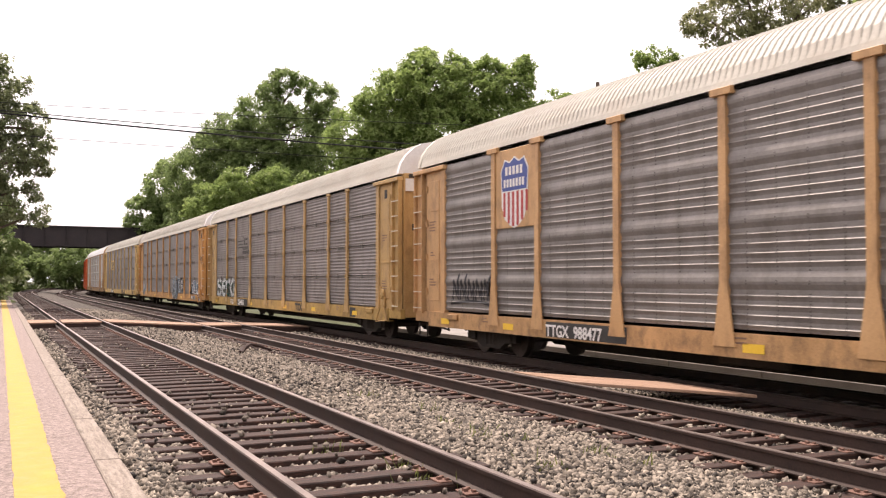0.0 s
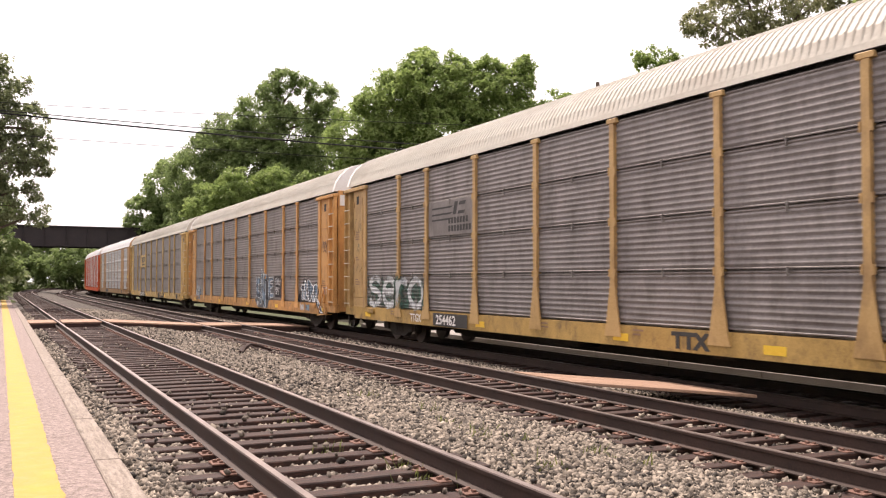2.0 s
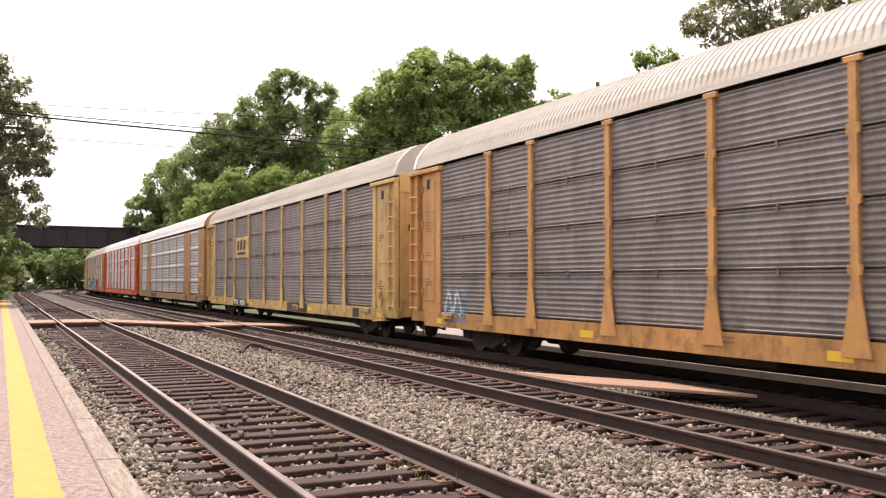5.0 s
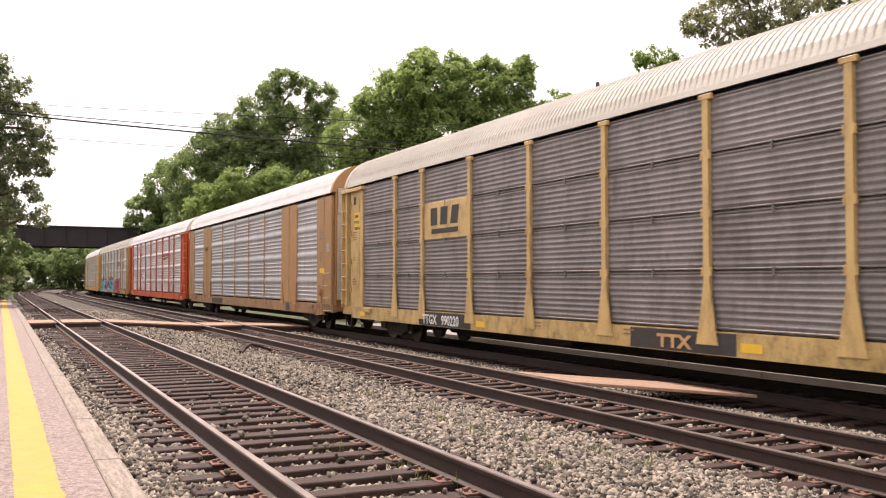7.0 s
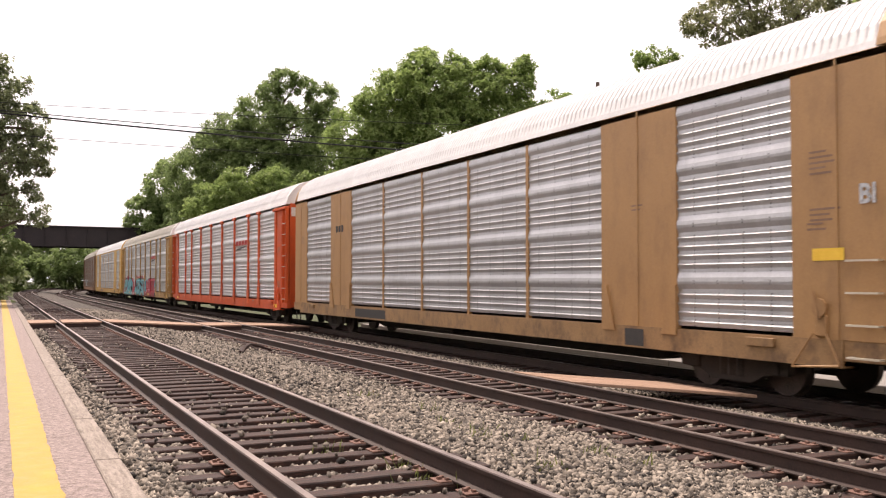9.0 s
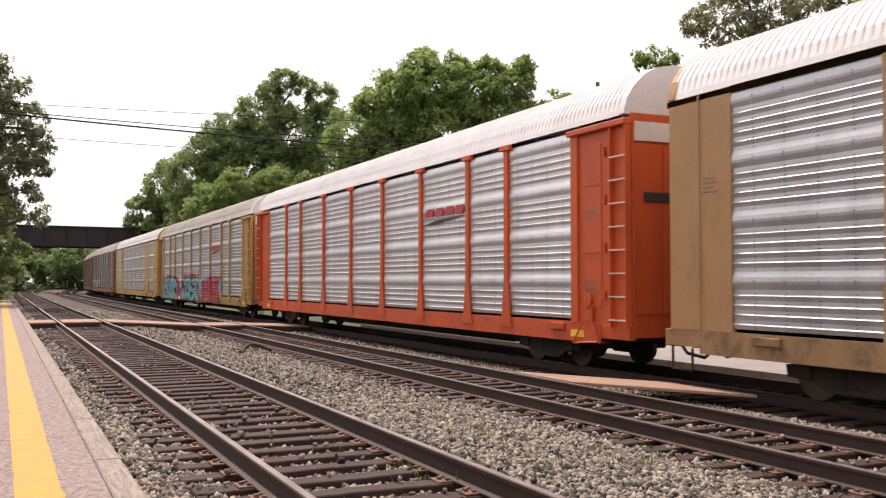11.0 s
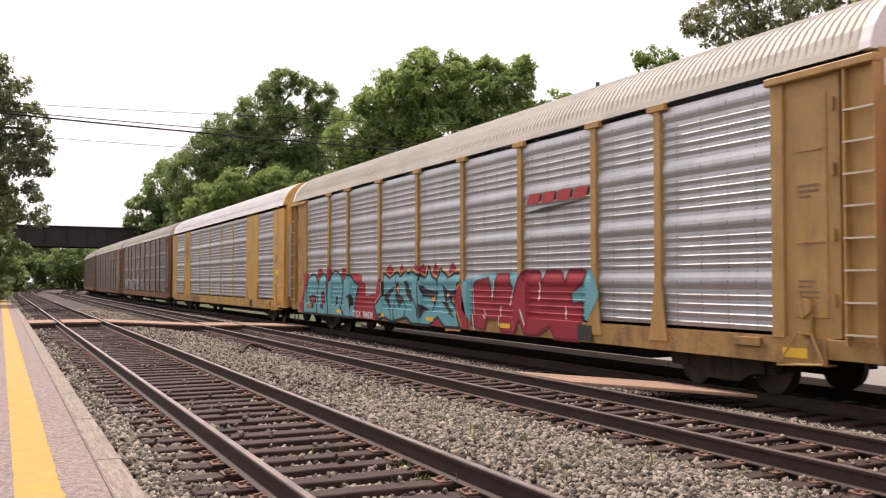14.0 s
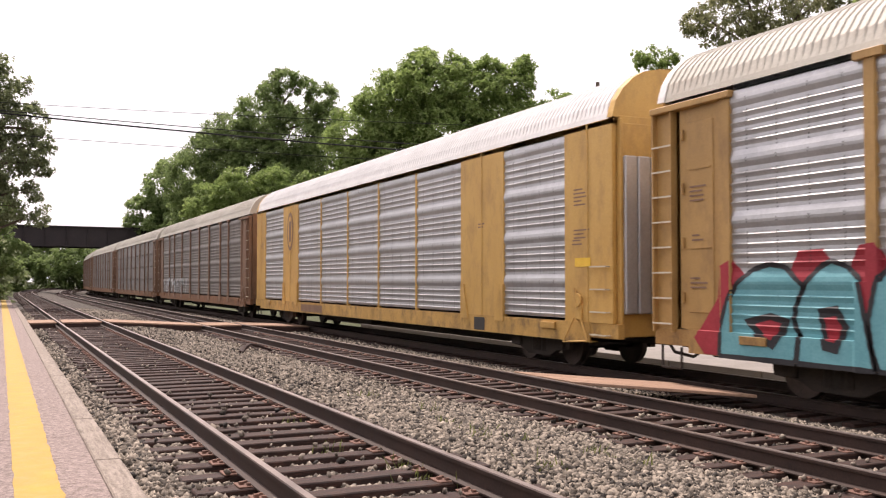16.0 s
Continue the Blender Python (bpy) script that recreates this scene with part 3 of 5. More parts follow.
def coupler_mesh():
    def make():
        b = bmesh.new()
        box(b, -0.13, 0.13, 13.3, 13.95, 0.68, 0.92, 0.02)
        box(b, -0.20, 0.14, 13.88, 14.14, 0.64, 0.97, 0.05)
        for x in (-0.45, 0.4):
            tube(b, (x, 13.5, 0.75), (x, 13.8, 0.45), 0.03, 6)
            tube(b, (x, 13.8, 0.45), (x * 0.6, 14.12, 0.38), 0.03, 6)
        tube(b, (-1.35, 13.62, 0.72), (0.0, 13.66, 0.60), 0.022, 6)
        tube(b, (-1.35, 13.62, 0.72), (-1.35, 13.4, 0.80), 0.022, 6)
        tube(b, (-1.45, 13.0, 0.66), (-1.45, 13.0, 0.30), 0.022, 6)
        tube(b, (-1.45, 13.5, 0.72), (-1.45, 13.5, 0.30), 0.022, 6)
        tube(b, (-1.45, 13.0, 0.30), (-1.45, 13.5, 0.30), 0.022, 6)
        return mesh_of("coupler", b, M["steel_dark"])
    return cached("coupler", make)


# ---- markings: flat sheets on the near side, in (distance towards the front, height) pairs
def sheet(name, polys, mat, parent, depth, label=""):
    b = bmesh.new()
    for poly in polys:
        vs = [b.verts.new((-depth, -u, z)) for u, z in poly]
        for tri in tessellate_polygon([[Vector((u, z, 0)) for u, z in poly]]):
            b.faces.new([vs[k] for k in tri])
    return part(name, b, mat, parent, label)


def rect(u0, u1, z0, z1, slant=0.0):
    return [(u0, z0), (u1, z0), (u1 + slant, z1), (u0 + slant, z1)]


def lettering(name, text, size, u, z, mat, parent, depth, bold=0.0, wide=1.0, slant=0.0, label=""):
    cu = bpy.data.curves.new(name, "FONT")
    cu.body, cu.size, cu.offset, cu.shear, cu.resolution_u = text, size, bold, slant, 3
    cu.extrude = 0.001
    temp = bpy.data.objects.new(name, cu)
    scene.collection.objects.link(temp)
    me = bpy.data.meshes.new_from_object(temp.evaluated_get(bpy.context.evaluated_depsgraph_get()))
    bpy.data.objects.remove(temp)
    me.transform(Matrix(((0, 0, -1, -depth), (-wide, 0, 0, -u), (0, 1, 0, z), (0, 0, 0, 1))))
    me.materials.clear()
    me.materials.append(mat)
    return put(name, me, parent, None, label)


def clad_depth(style, y, z):
    """How far the near side stands out at a place on it."""
    if z < SILL_TOP + 0.004:
        d = 0.062
    else:
        rows = rib_rows(style)
        d = float(np.interp(z, [q[1] for q in rows], [q[0] for q in rows]))
    for p in POSTS:
        flat, edge = (0.09, 0.125) if z > 1.76 else (0.27, 0.33)
        d = max(d, float(np.interp(abs(y - p), [flat, edge], [0.080, 0.0])))
    if abs(y) > END_POST - 0.12:
        d = max(d, 0.062 if abs(y) < END_POST + 0.12 else 0.035)
    return SIDE + d


def clad(ob, style, lift):
    """Lays a flat marking on the pressed panels and posts."""
    b = bmesh.new()
    b.from_mesh(ob.data)
    zs = [v.co.z for v in b.verts]
    ys = [v.co.y for v in b.verts]
    cuts = [((0, 0, z), (0, 0, 1)) for _, z in rib_rows(style) if min(zs) < z < max(zs)]
    cuts += [((0, p + s, 0), (0, 1, 0)) for p in (*POSTS, -END_POST, END_POST) for s in (-0.33, -0.27, -0.125, -0.09, 0.09, 0.125, 0.27, 0.33) if min(ys) < p + s < max(ys)]
    cuts += [((0, 0, SILL_TOP), (0, 0, 1)), ((0, 0, SILL_TOP + 0.008), (0, 0, 1)), ((0, 0, 1.758), (0, 0, 1)), ((0, 0, 1.764), (0, 0, 1))]
    for co, no in cuts:
        bmesh.ops.bisect_plane(b, geom=b.verts[:] + b.edges[:] + b.faces[:], dist=1e-5, plane_co=co, plane_no=no)
    for v in b.verts:
        v.co.x = -clad_depth(style, v.co.y, v.co.z) - lift
    b.to_mesh(ob.data)
    b.free()
    return ob


def ribbon(name, paths, width, mat, parent, label=""):
    """Sprayed strokes of even width along paths of (distance towards the front, height)."""
    b = bmesh.new()
    for path in paths:
        pts = [Vector((0, -u, z)) for u, z in path]
        smooth = []
        for i in range(len(pts) - 1):
            p0, p1, p2, p3 = pts[max(i - 1, 0)], pts[i], pts[i + 1], pts[min(i + 2, len(pts) - 1)]
            for k in range(5):
                t = k / 5
                smooth.append(0.5 * ((2 * p1) + (p2 - p0) * t + (2 * p0 - 5 * p1 + 4 * p2 - p3) * t * t + (3 * p1 - p0 - 3 * p2 + p3) * t ** 3))
        smooth.append(pts[-1])
        rows = []
        for i, p in enumerate(smooth):
            way = (smooth[min(i + 1, len(smooth) - 1)] - smooth[max(i - 1, 0)]).normalized()
            side = Vector((0, -way.z, way.y)) * width / 2 * (0.85 + 0.3 * noise.noise((i * 0.7, width * 9, p.y)))
            rows.append((b.verts.new(p + side), b.verts.new(p - side)))
        for (a, c), (d, e) in zip(rows[:-1], rows[1:]):
            b.faces.new((a, c, e, d))
    return part(name, b, mat, parent, label)


def blob(u0, u1, z0, z1, seed, teeth=0.35, n=26):
    """A ragged sprayed patch."""
    r = random.Random(seed)
    top = [(u0 + (u1 - u0) * i / n, z1 - r.random() * teeth * (z1 - z0)) for i in range(n, -1, -1)]
    low = [(u0 + (u1 - u0) * i / n, z0 + r.random() * 0.06) for i in range(n + 1)]
    return low + top


def freight_car(style, colour, panel, roof, label, front_white=False):
    body, skin = PAINT[colour], PANEL[panel]
    thing = tagged(new("freight_car"), label, "freight car", "cars of the train")
    put("underframe", underframe_mesh(), thing, None, "grimy dark steel underframe")
    put("roof", roof_mesh(ROOF[roof], HALF - 0.25), thing, None, "pale ribbed sheet roof")
    for m in (Matrix.Identity(4), TURN):
        put("side_sill", sill_mesh(SILL[colour]), thing, m)
        end_wall(thing, m, body, ROOF["white" if front_white else roof], style == "flush")
        put("coupler", coupler_mesh(), thing, m, "dark steel coupler and hoses")
        for piece, look_of, spans in (("end_band", ROOF["white"] if front_white else body, ((-1.36, 1.36, 4.34, 4.70),) if style != "flush" else ()), ("end_slot", M["black"], ((-1.15, -0.35, 3.22, 3.40), (0.35, 1.15, 3.22, 3.40), *(((-1.25, -0.05, 4.73, 4.84), (0.05, 1.25, 4.73, 4.84)) if front_white and style == "seam" else ())))):
            for x0, x1, z0, z1 in spans:
                e = bmesh.new()
                box(e, x0, x1, 13.528, 13.545, z0, z1, 0.004)
                put(piece, mesh_of(piece, e, look_of), thing, m)
        b = bmesh.new()
        if style == "flush":
            stops = [-11.80, -9.25, -7.1, -4.25, -1.4, 1.4, 4.25, 7.1, 9.15, 11.95]
            solid = [(-13.45, -11.80), (-9.25, -7.1), (7.1, 9.15), (11.95, 13.45)]
            for y0, y1 in zip(stops[:-1], stops[1:]):
                if (y0, y1) not in solid:
                    put("side_panel", panel_mesh(style, y1 - y0, skin), thing, m @ pose(-SIDE, (y0 + y1) / 2, 0), "corrugated galvanized panel")
            for y in stops[2:-2]:
                put("post", post_mesh(style, body), thing, m @ pose(0, y, 0))

            def solid_panels(y0, y1):
                def make():
                    s = bmesh.new()
                    box(s, -SIDE - 0.04, -SIDE + 0.06, y0, y1, SILL_TOP - 0.01, EAVE - 0.02, 0.012)
                    box(s, -SIDE - 0.052, -SIDE - 0.03, (y0 + y1) / 2 - 0.02, (y0 + y1) / 2 + 0.02, SILL_TOP, EAVE - 0.05)
                    if y1 - y0 > 2:
                        for q, w in ((y0, 1), (y1, -1)):
                            prism(s, [(q, SILL_TOP - 0.1), (q + w * 0.4, SILL_TOP - 0.1), (q + w * 0.15, 1.7), (q, 1.7)], -SIDE - 0.075, -SIDE - 0.03)
                    return mesh_of("solid_panel", s, body)
                return cached(("solid", y0, y1, body.name), make)
            for y0, y1 in solid:
                put("solid_panel", solid_panels(y0, y1), thing, m)
            ladder(thing, m, M["rung"], -13.35, -12.85, 0.75, 2.1, SIDE + 0.13)
            box(b, -SIDE - 0.04, -SIDE + 0.05, -HALF + 0.1, HALF - 0.1, EAVE - 0.13, EAVE - 0.03)
        else:
            stops = (-END_POST, *POSTS, END_POST)
            for y0, y1 in zip(stops[:-1], stops[1:]):
                put("side_panel", panel_mesh(style, y1 - y0, skin), thing, m @ pose(-SIDE, (y0 + y1) / 2, 0), "corrugated galvanized panel")
                if style == "seam" and m is not TURN:
                    for k in (1, 2, 3):
                        put("latch", latch_mesh(), thing, pose(-SIDE - 0.03, (y0 + y1) / 2, SILL_TOP + 0.01 + k * (EAVE - 0.11 - SILL_TOP) / 4))
            for y in POSTS:
                put("post", post_mesh(style, body), thing, m @ pose(0, y, 0))
            for y in (-END_POST, END_POST):
                def end_post():
                    e = bmesh.new()
                    box(e, -SIDE - 0.06, -SIDE + 0.06, -0.12, 0.12, SILL_TOP - 0.02, EAVE - 0.1, 0.006)
                    return mesh_of("end_post", e, body)
                put("end_post", cached(("endpost", body.name), end_post), thing, m @ pose(0, y, 0))
            put("corner_door", corner_mesh(style, body), thing, m)
            put("ladder_plate", ladder_plate_mesh(body), thing, m)
            ladder(thing, m, M["rung"], 13.08, 13.56, 1.05, EAVE - 0.4, SIDE + 0.10)
            ladder(thing, m, M["rung"], -13.56, -13.08, 1.05, EAVE - 0.4, SIDE + 0.10)

            def mirrored(me):
                def make():
                    c = me.copy()
                    c.transform(Matrix.Diagonal((1, -1, 1, 1)))
                    c.flip_normals()
                    return c
                return cached(("mirror", me.name), make)
            put("corner_door", mirrored(corner_mesh(style, body)), thing, m)
            put("ladder_plate", mirrored(ladder_plate_mesh(body)), thing, m)
            box(b, -SIDE - 0.03, -SIDE + 0.05, -11.6, 11.6, EAVE - 0.095, EAVE - 0.02)
            for s in (-1, 1):
                put("door_header", end_piece("door_header", body, -SIDE - 0.13, -SIDE + 0.04, s * 12.62 - 0.98, s * 12.62 + 0.98, EAVE - 0.21, EAVE - 0.10), thing, m)
        part("top_rail", b, body if style == "flush" else skin, thing)
    for y in (-10.05, 10.05):
        truck = put("truck", truck_frame_mesh(), thing, pose(0, y, 0), "dark cast steel truck")
        for q in (-0.89, 0.89):
            put("wheelset", wheelset_mesh(), truck, pose(0, q, 0.42))
    return thing


def yellow_marks(car, places):
    for u in places:
        sheet("reflector", [rect(u, u + 0.46, 0.68, 0.82)], M["marker"], car, SIDE + 0.058)


def dark_slot(car, u, z, w=0.22, h=0.26):
    sheet("slot", [rect(u, u + w, z, z + h)], M["black"], car, SIDE + 0.034)


FLAT, CREST = SIDE + 0.058, SIDE + 0.08
cars = []

car = freight_car("band", "buff", "mid", "cream", "auto carrier car with buff posts, dull corrugated panels and shield emblem")
part("emblem_panel", (lambda b: (box(b, -SIDE - 0.045, -SIDE + 0.05, 7.2, 8.95, 2.95, EAVE - 0.12, 0.01), b)[1])(bmesh.new()), PAINT["buff"], car)
mid, w = -8.08, 0.62
shield = [(mid - w, 4.25), (mid - w * 0.72, 4.50), (mid - w * 0.35, 4.43), (mid, 4.54), (mid + w * 0.35, 4.43), (mid + w * 0.72, 4.50), (mid + w, 4.25), (mid + w * 0.93, 3.45),
          (mid + w * 0.7, 3.15), (mid + w * 0.3, 3.0), (mid, 2.93), (mid - w * 0.3, 3.0), (mid - w * 0.7, 3.15), (mid - w * 0.93, 3.45)]
sheet("emblem", [shield], M["white"], car, SIDE + 0.05, "white shield emblem with red stripes under a blue field")
sheet("emblem_field", [[(mid + (u - mid) * 0.94, 3.72 + (z - 3.72) * 0.95) for u, z in shield if z > 4.2][::1] + [(mid + w * 0.88, 3.78), (mid - w * 0.88, 3.78)]], M["blue"], car, SIDE + 0.054, "blue field")
for k in range(6):
    c = mid - w * 0.80 + k * w * 0.32
    d = abs(c + 0.04 - mid) / w
    sheet("emblem_stripe", [rect(c, c + 0.10, 2.98 + 0.42 * d * d, 3.75)], M["red"], car, SIDE + 0.054, "red stripe")
for k in range(5):
    sheet("emblem_bar", [rect(mid - 0.40 + k * 0.165, mid - 0.29 + k * 0.165, 4.13, 4.32)], M["white"], car, SIDE + 0.058)
for k in range(7):
    sheet("emblem_bar", [rect(mid - 0.47 + k * 0.137, mid - 0.38 + k * 0.137, 3.86, 4.04)], M["white"], car, SIDE + 0.058)
sheet("number_board", [rect(-6.75, -3.95, 0.62, 0.93)], M["black"], car, SIDE + 0.0565)
lettering("number", "TTGX  988477", 0.33, -6.72, 0.64, M["white"], car, SIDE + 0.078, 0.008, 0.98)
yellow_marks(car, (-11.9, -8.6, -1.0, 5.6))
r = random.Random(2)
for k in range(5):
    a = -11.3 + k * 0.42
    clad(ribbon("tag_stroke", [[(a, 1.3), (a + 0.1, 1.8), (a + 0.2, 1.4), (a + 0.35, 1.85 + r.uniform(-0.1, 0.1)), (a + 0.3, 1.3)]], 0.09, M["spray_black"], car), "band", 0.005)
clad(ribbon("tag_stroke", [[(-11.4, 1.2), (-10.2, 1.28), (-9.2, 1.22)]], 0.07, M["spray_black"], car), "band", 0.005)
cars.append(car)

car = freight_car("seam", "ochre", "dark", "cream", "auto carrier car with ochre posts, sooty slatted panels and pale tag", True)
TAG = {"s": [[(0.95, 1.25), (0.6, 1.5), (0.15, 1.25), (0.25, 0.9), (0.8, 0.7), (0.95, 0.3), (0.5, 0.0), (0.05, 0.2)]],
       "e": [[(0.1, 0.72), (0.95, 0.80), (0.8, 1.3), (0.4, 1.4), (0.1, 0.9), (0.15, 0.3), (0.5, 0.0), (0.95, 0.2)]],
       "r": [[(0.15, 0.0), (0.2, 0.7), (0.15, 1.35)], [(0.2, 0.8), (0.5, 1.3), (0.95, 1.2)]],
       "o": [[(0.5, 1.4), (0.1, 1.0), (0.1, 0.4), (0.5, 0.0), (0.95, 0.4), (0.95, 1.0), (0.5, 1.4), (0.35, 1.3)]]}
sheet_ob = sheet("tag_ground", [blob(-11.6, -7.2, 0.98, 1.98, 90, 0.3)], M["spray_green"], car, CREST)
clad(sheet_ob, "seam", 0.003)
for c, a, w in (("s", -11.5, 0.98), ("e", -10.35, 0.98), ("r", -9.2, 0.75), ("o", -8.4, 1.08)):
    ob = ribbon("tag_letter", [[(a + u * w, 1.06 + z * 0.54) for u, z in q] for q in TAG[c]], 0.23, M["spray_pale"], car, "pale sprayed letter")
    clad(ob, "seam", 0.006)
part("emblem_panel", (lambda b: (box(b, -SIDE - 0.032, -SIDE + 0.03, 4.36, 6.98, 2.93, 3.83, 0.006), b)[1])(bmesh.new()), PANEL["dark"], car, "flat grey plate with a faded black emblem")
for z in (3.62, 3.46, 3.32):
    sheet("company_bar", [[(-6.75, z), (-5.65, z), (-5.45, z + 0.05), (-6.75, z + 0.045)]], M["black"], car, SIDE + 0.036)
sheet("company_bar", [rect(-5.50, -5.30, 3.44, 3.76, 0.12), rect(-5.22, -4.86, 3.44, 3.52, 0.06), rect(-5.16, -4.80, 3.66, 3.75, 0.06)], M["black"], car, SIDE + 0.036)
for z, n, a in ((3.22, 7, -5.75), (3.02, 8, -5.75)):
    for k in range(n):
        sheet("company_bar", [rect(a + k * 0.165, a + 0.12 + k * 0.165, z, z + 0.15)], M["black"], car, SIDE + 0.036)
for path in ([(-12.62, 3.75), (-12.72, 3.45), (-12.5, 3.3), (-12.3, 3.5)], [(-12.4, 3.3), (-12.25, 3.75), (-12.2, 3.35)], [(-12.6, 2.1), (-12.4, 2.3), (-12.3, 2.05), (-12.1, 2.2)], [(-12.55, 2.7), (-12.35, 2.95), (-12.4, 2.6), (-12.2, 2.8)]):
    b = ribbon("door_tag", [path], 0.035, M["spray_green"], car, "thin dark green tag on the corner door")
    for v in b.data.vertices:
        v.co.x = -SIDE - 0.036
sheet("number_board", [rect(-6.6, -4.6, 0.61, 0.94)], M["black"], car, SIDE + 0.0785)
lettering("number", "254462", 0.34, -6.42, 0.66, M["white"], car, SIDE + 0.082, 0.008, 1.15)
lettering("number", "TTGX", 0.30, -8.1, 0.67, M["white"], car, SIDE + 0.082, 0.004, 0.9)
lettering("number", "TTX", 0.36, 3.1, 0.66, M["black"], car, SIDE + 0.061, 0.02, 1.3)
yellow_marks(car, (-11.7, -4.2, 1.4, 5.2, 9.6))
sheet("stencil_frame", [rect(9.35, 9.9, 0.62, 0.92)], M["black"], car, SIDE + 0.0565)
for u in (-12.6, 12.35):
    dark_slot(car, u, 4.2)
cars.append(car)

car = freight_car("seam", "orange", "dark", "cream", "auto carrier car with orange posts, slatted panels and pale graffiti", True)
clad(sheet("tag_ground", [blob(-11.6, -10.2, 0.7, 1.7, 1, 0.45, 12)], M["spray_blue"], car, CREST), "seam", 0.003)
clad(ribbon("tag_stroke", [[(-11.5, 0.9), (-11.3, 1.5), (-11.0, 1.0), (-10.8, 1.5), (-10.5, 0.9)]], 0.12, M["spray_pale"], car), "seam", 0.006)


def piece(polys, fill, line, width, lift, closed=True):
    """Sprayed letters: filled outlines with a drawn line round each."""
    for poly in polys:
        clad(sheet("graffiti_letter", [poly], fill, car, CREST), STYLE, lift)
        ring = poly + poly[:1] if closed else poly
        paths = [[a, ((a[0] + c[0]) / 2, (a[1] + c[1]) / 2), c] for a, c in zip(ring[:-1], ring[1:])]
        clad(ribbon("graffiti_outline", paths, width, line, car), STYLE, lift + 0.004)


STYLE = "seam"
clad(sheet("tag_ground", [[(2.55, 0.95), (3.1, 0.62), (4.7, 0.62), (5.0, 1.0), (5.65, 1.05), (5.6, 1.95), (4.6, 1.95), (4.2, 2.15), (3.9, 1.95), (3.45, 2.35), (3.3, 1.95), (2.5, 2.0)]], M["spray_slate"], car, CREST), "seam", 0.003)
piece([[(2.6, 1.1), (3.35, 1.0), (3.4, 1.25), (2.95, 1.35), (2.95, 1.6), (3.4, 1.65), (3.35, 1.9), (2.6, 1.95)], [(3.5, 0.75), (3.75, 0.8), (3.85, 1.5), (4.2, 0.65), (4.5, 0.65), (4.45, 2.0), (4.2, 2.1), (4.15, 1.4), (3.8, 2.0), (3.5, 2.3)],
       [(4.7, 1.05), (5.5, 1.1), (5.5, 1.25), (5.0, 1.25), (5.0, 1.45), (5.35, 1.5), (5.35, 1.65), (5.0, 1.65), (5.0, 1.75), (5.5, 1.8), (5.5, 1.92), (4.7, 1.92)]], M["spray_blue"], M["spray_pale"], 0.055, 0.005)
clad(sheet("tag_ground", [rect(5.72, 7.0, 1.1, 1.98)], M["spray_black"], car, CREST), "seam", 0.003)
for word, z in (("BMU", 1.60), ("SPV", 1.22)):
    clad(lettering("tag_letter", word, 0.42, 5.80, z, M["spray_white"], car, CREST, 0.012, 0.88), "seam", 0.008)
clad(sheet("tag_ground", [[(9.3, 1.0), (9.4, 1.5), (9.75, 1.72), (9.85, 1.88), (10.1, 1.82), (10.45, 1.88), (11.05, 1.64), (11.4, 1.74), (11.75, 1.6), (11.85, 1.4), (11.7, 1.15), (12.4, 0.62), (11.9, 0.62), (11.5, 0.98)]], M["spray_black"], car, CREST), "seam", 0.003)
piece([[(9.45, 1.45), (9.6, 1.62), (10.0, 1.62), (9.98, 1.46), (9.85, 1.44), (9.85, 1.08), (9.62, 1.08), (9.64, 1.44)], [(9.95, 1.80), (10.15, 1.74), (10.25, 1.52), (10.1, 1.42), (10.3, 1.35), (10.12, 1.26), (10.42, 1.2), (10.35, 1.06), (9.95, 1.08)],
       [(10.3, 1.80), (10.5, 1.82), (11.05, 1.56), (11.1, 1.42), (10.9, 1.34), (11.3, 1.02), (11.0, 1.02), (10.78, 1.28), (10.75, 1.04), (10.5, 1.04)], [(11.1, 1.60), (11.4, 1.66), (11.68, 1.52), (11.7, 1.3), (11.6, 1.05), (11.45, 1.05), (11.45, 1.3), (11.35, 1.3), (11.3, 1.05), (11.15, 1.05)],
       [(11.72, 1.12), (11.95, 0.98), (12.3, 0.66), (12.05, 0.66), (11.75, 0.92)]], M["spray_blue"], M["spray_white"], 0.05, 0.006)
for u, w, mat in ((9.6, 0.45, "spray_pale"), (10.25, 0.5, "spray_blue"), (2.9, 0.3, "spray_pale")):
    clad(sheet("tag_patch", [blob(u, u + w, 0.66, 0.94, int(u * 10), 0.3, 8)], M[mat], car, CREST), "seam", 0.004)
for path in ([(12.2, 2.95), (12.35, 3.15), (12.4, 2.9), (12.55, 3.15), (12.6, 2.9), (12.75, 3.2)], [(12.3, 2.78), (12.45, 2.85), (12.6, 2.76)], [(12.2, 1.35), (12.3, 1.55), (12.45, 1.3)], [(12.5, 1.5), (12.65, 1.55), (12.6, 1.3)]):
    b = ribbon("door_tag", [path], 0.05, M["spray_black"] if path[0][1] > 2 else M["spray_white"], car, "scrawled tag on the corner door")
    for v in b.data.vertices:
        v.co.x = -SIDE - 0.036
yellow_marks(car, (-11.9, -5.2, 0.9, 5.9, 11.9))
for u in (-12.6, 12.35):
    dark_slot(car, u, 4.2)
cars.append(car)

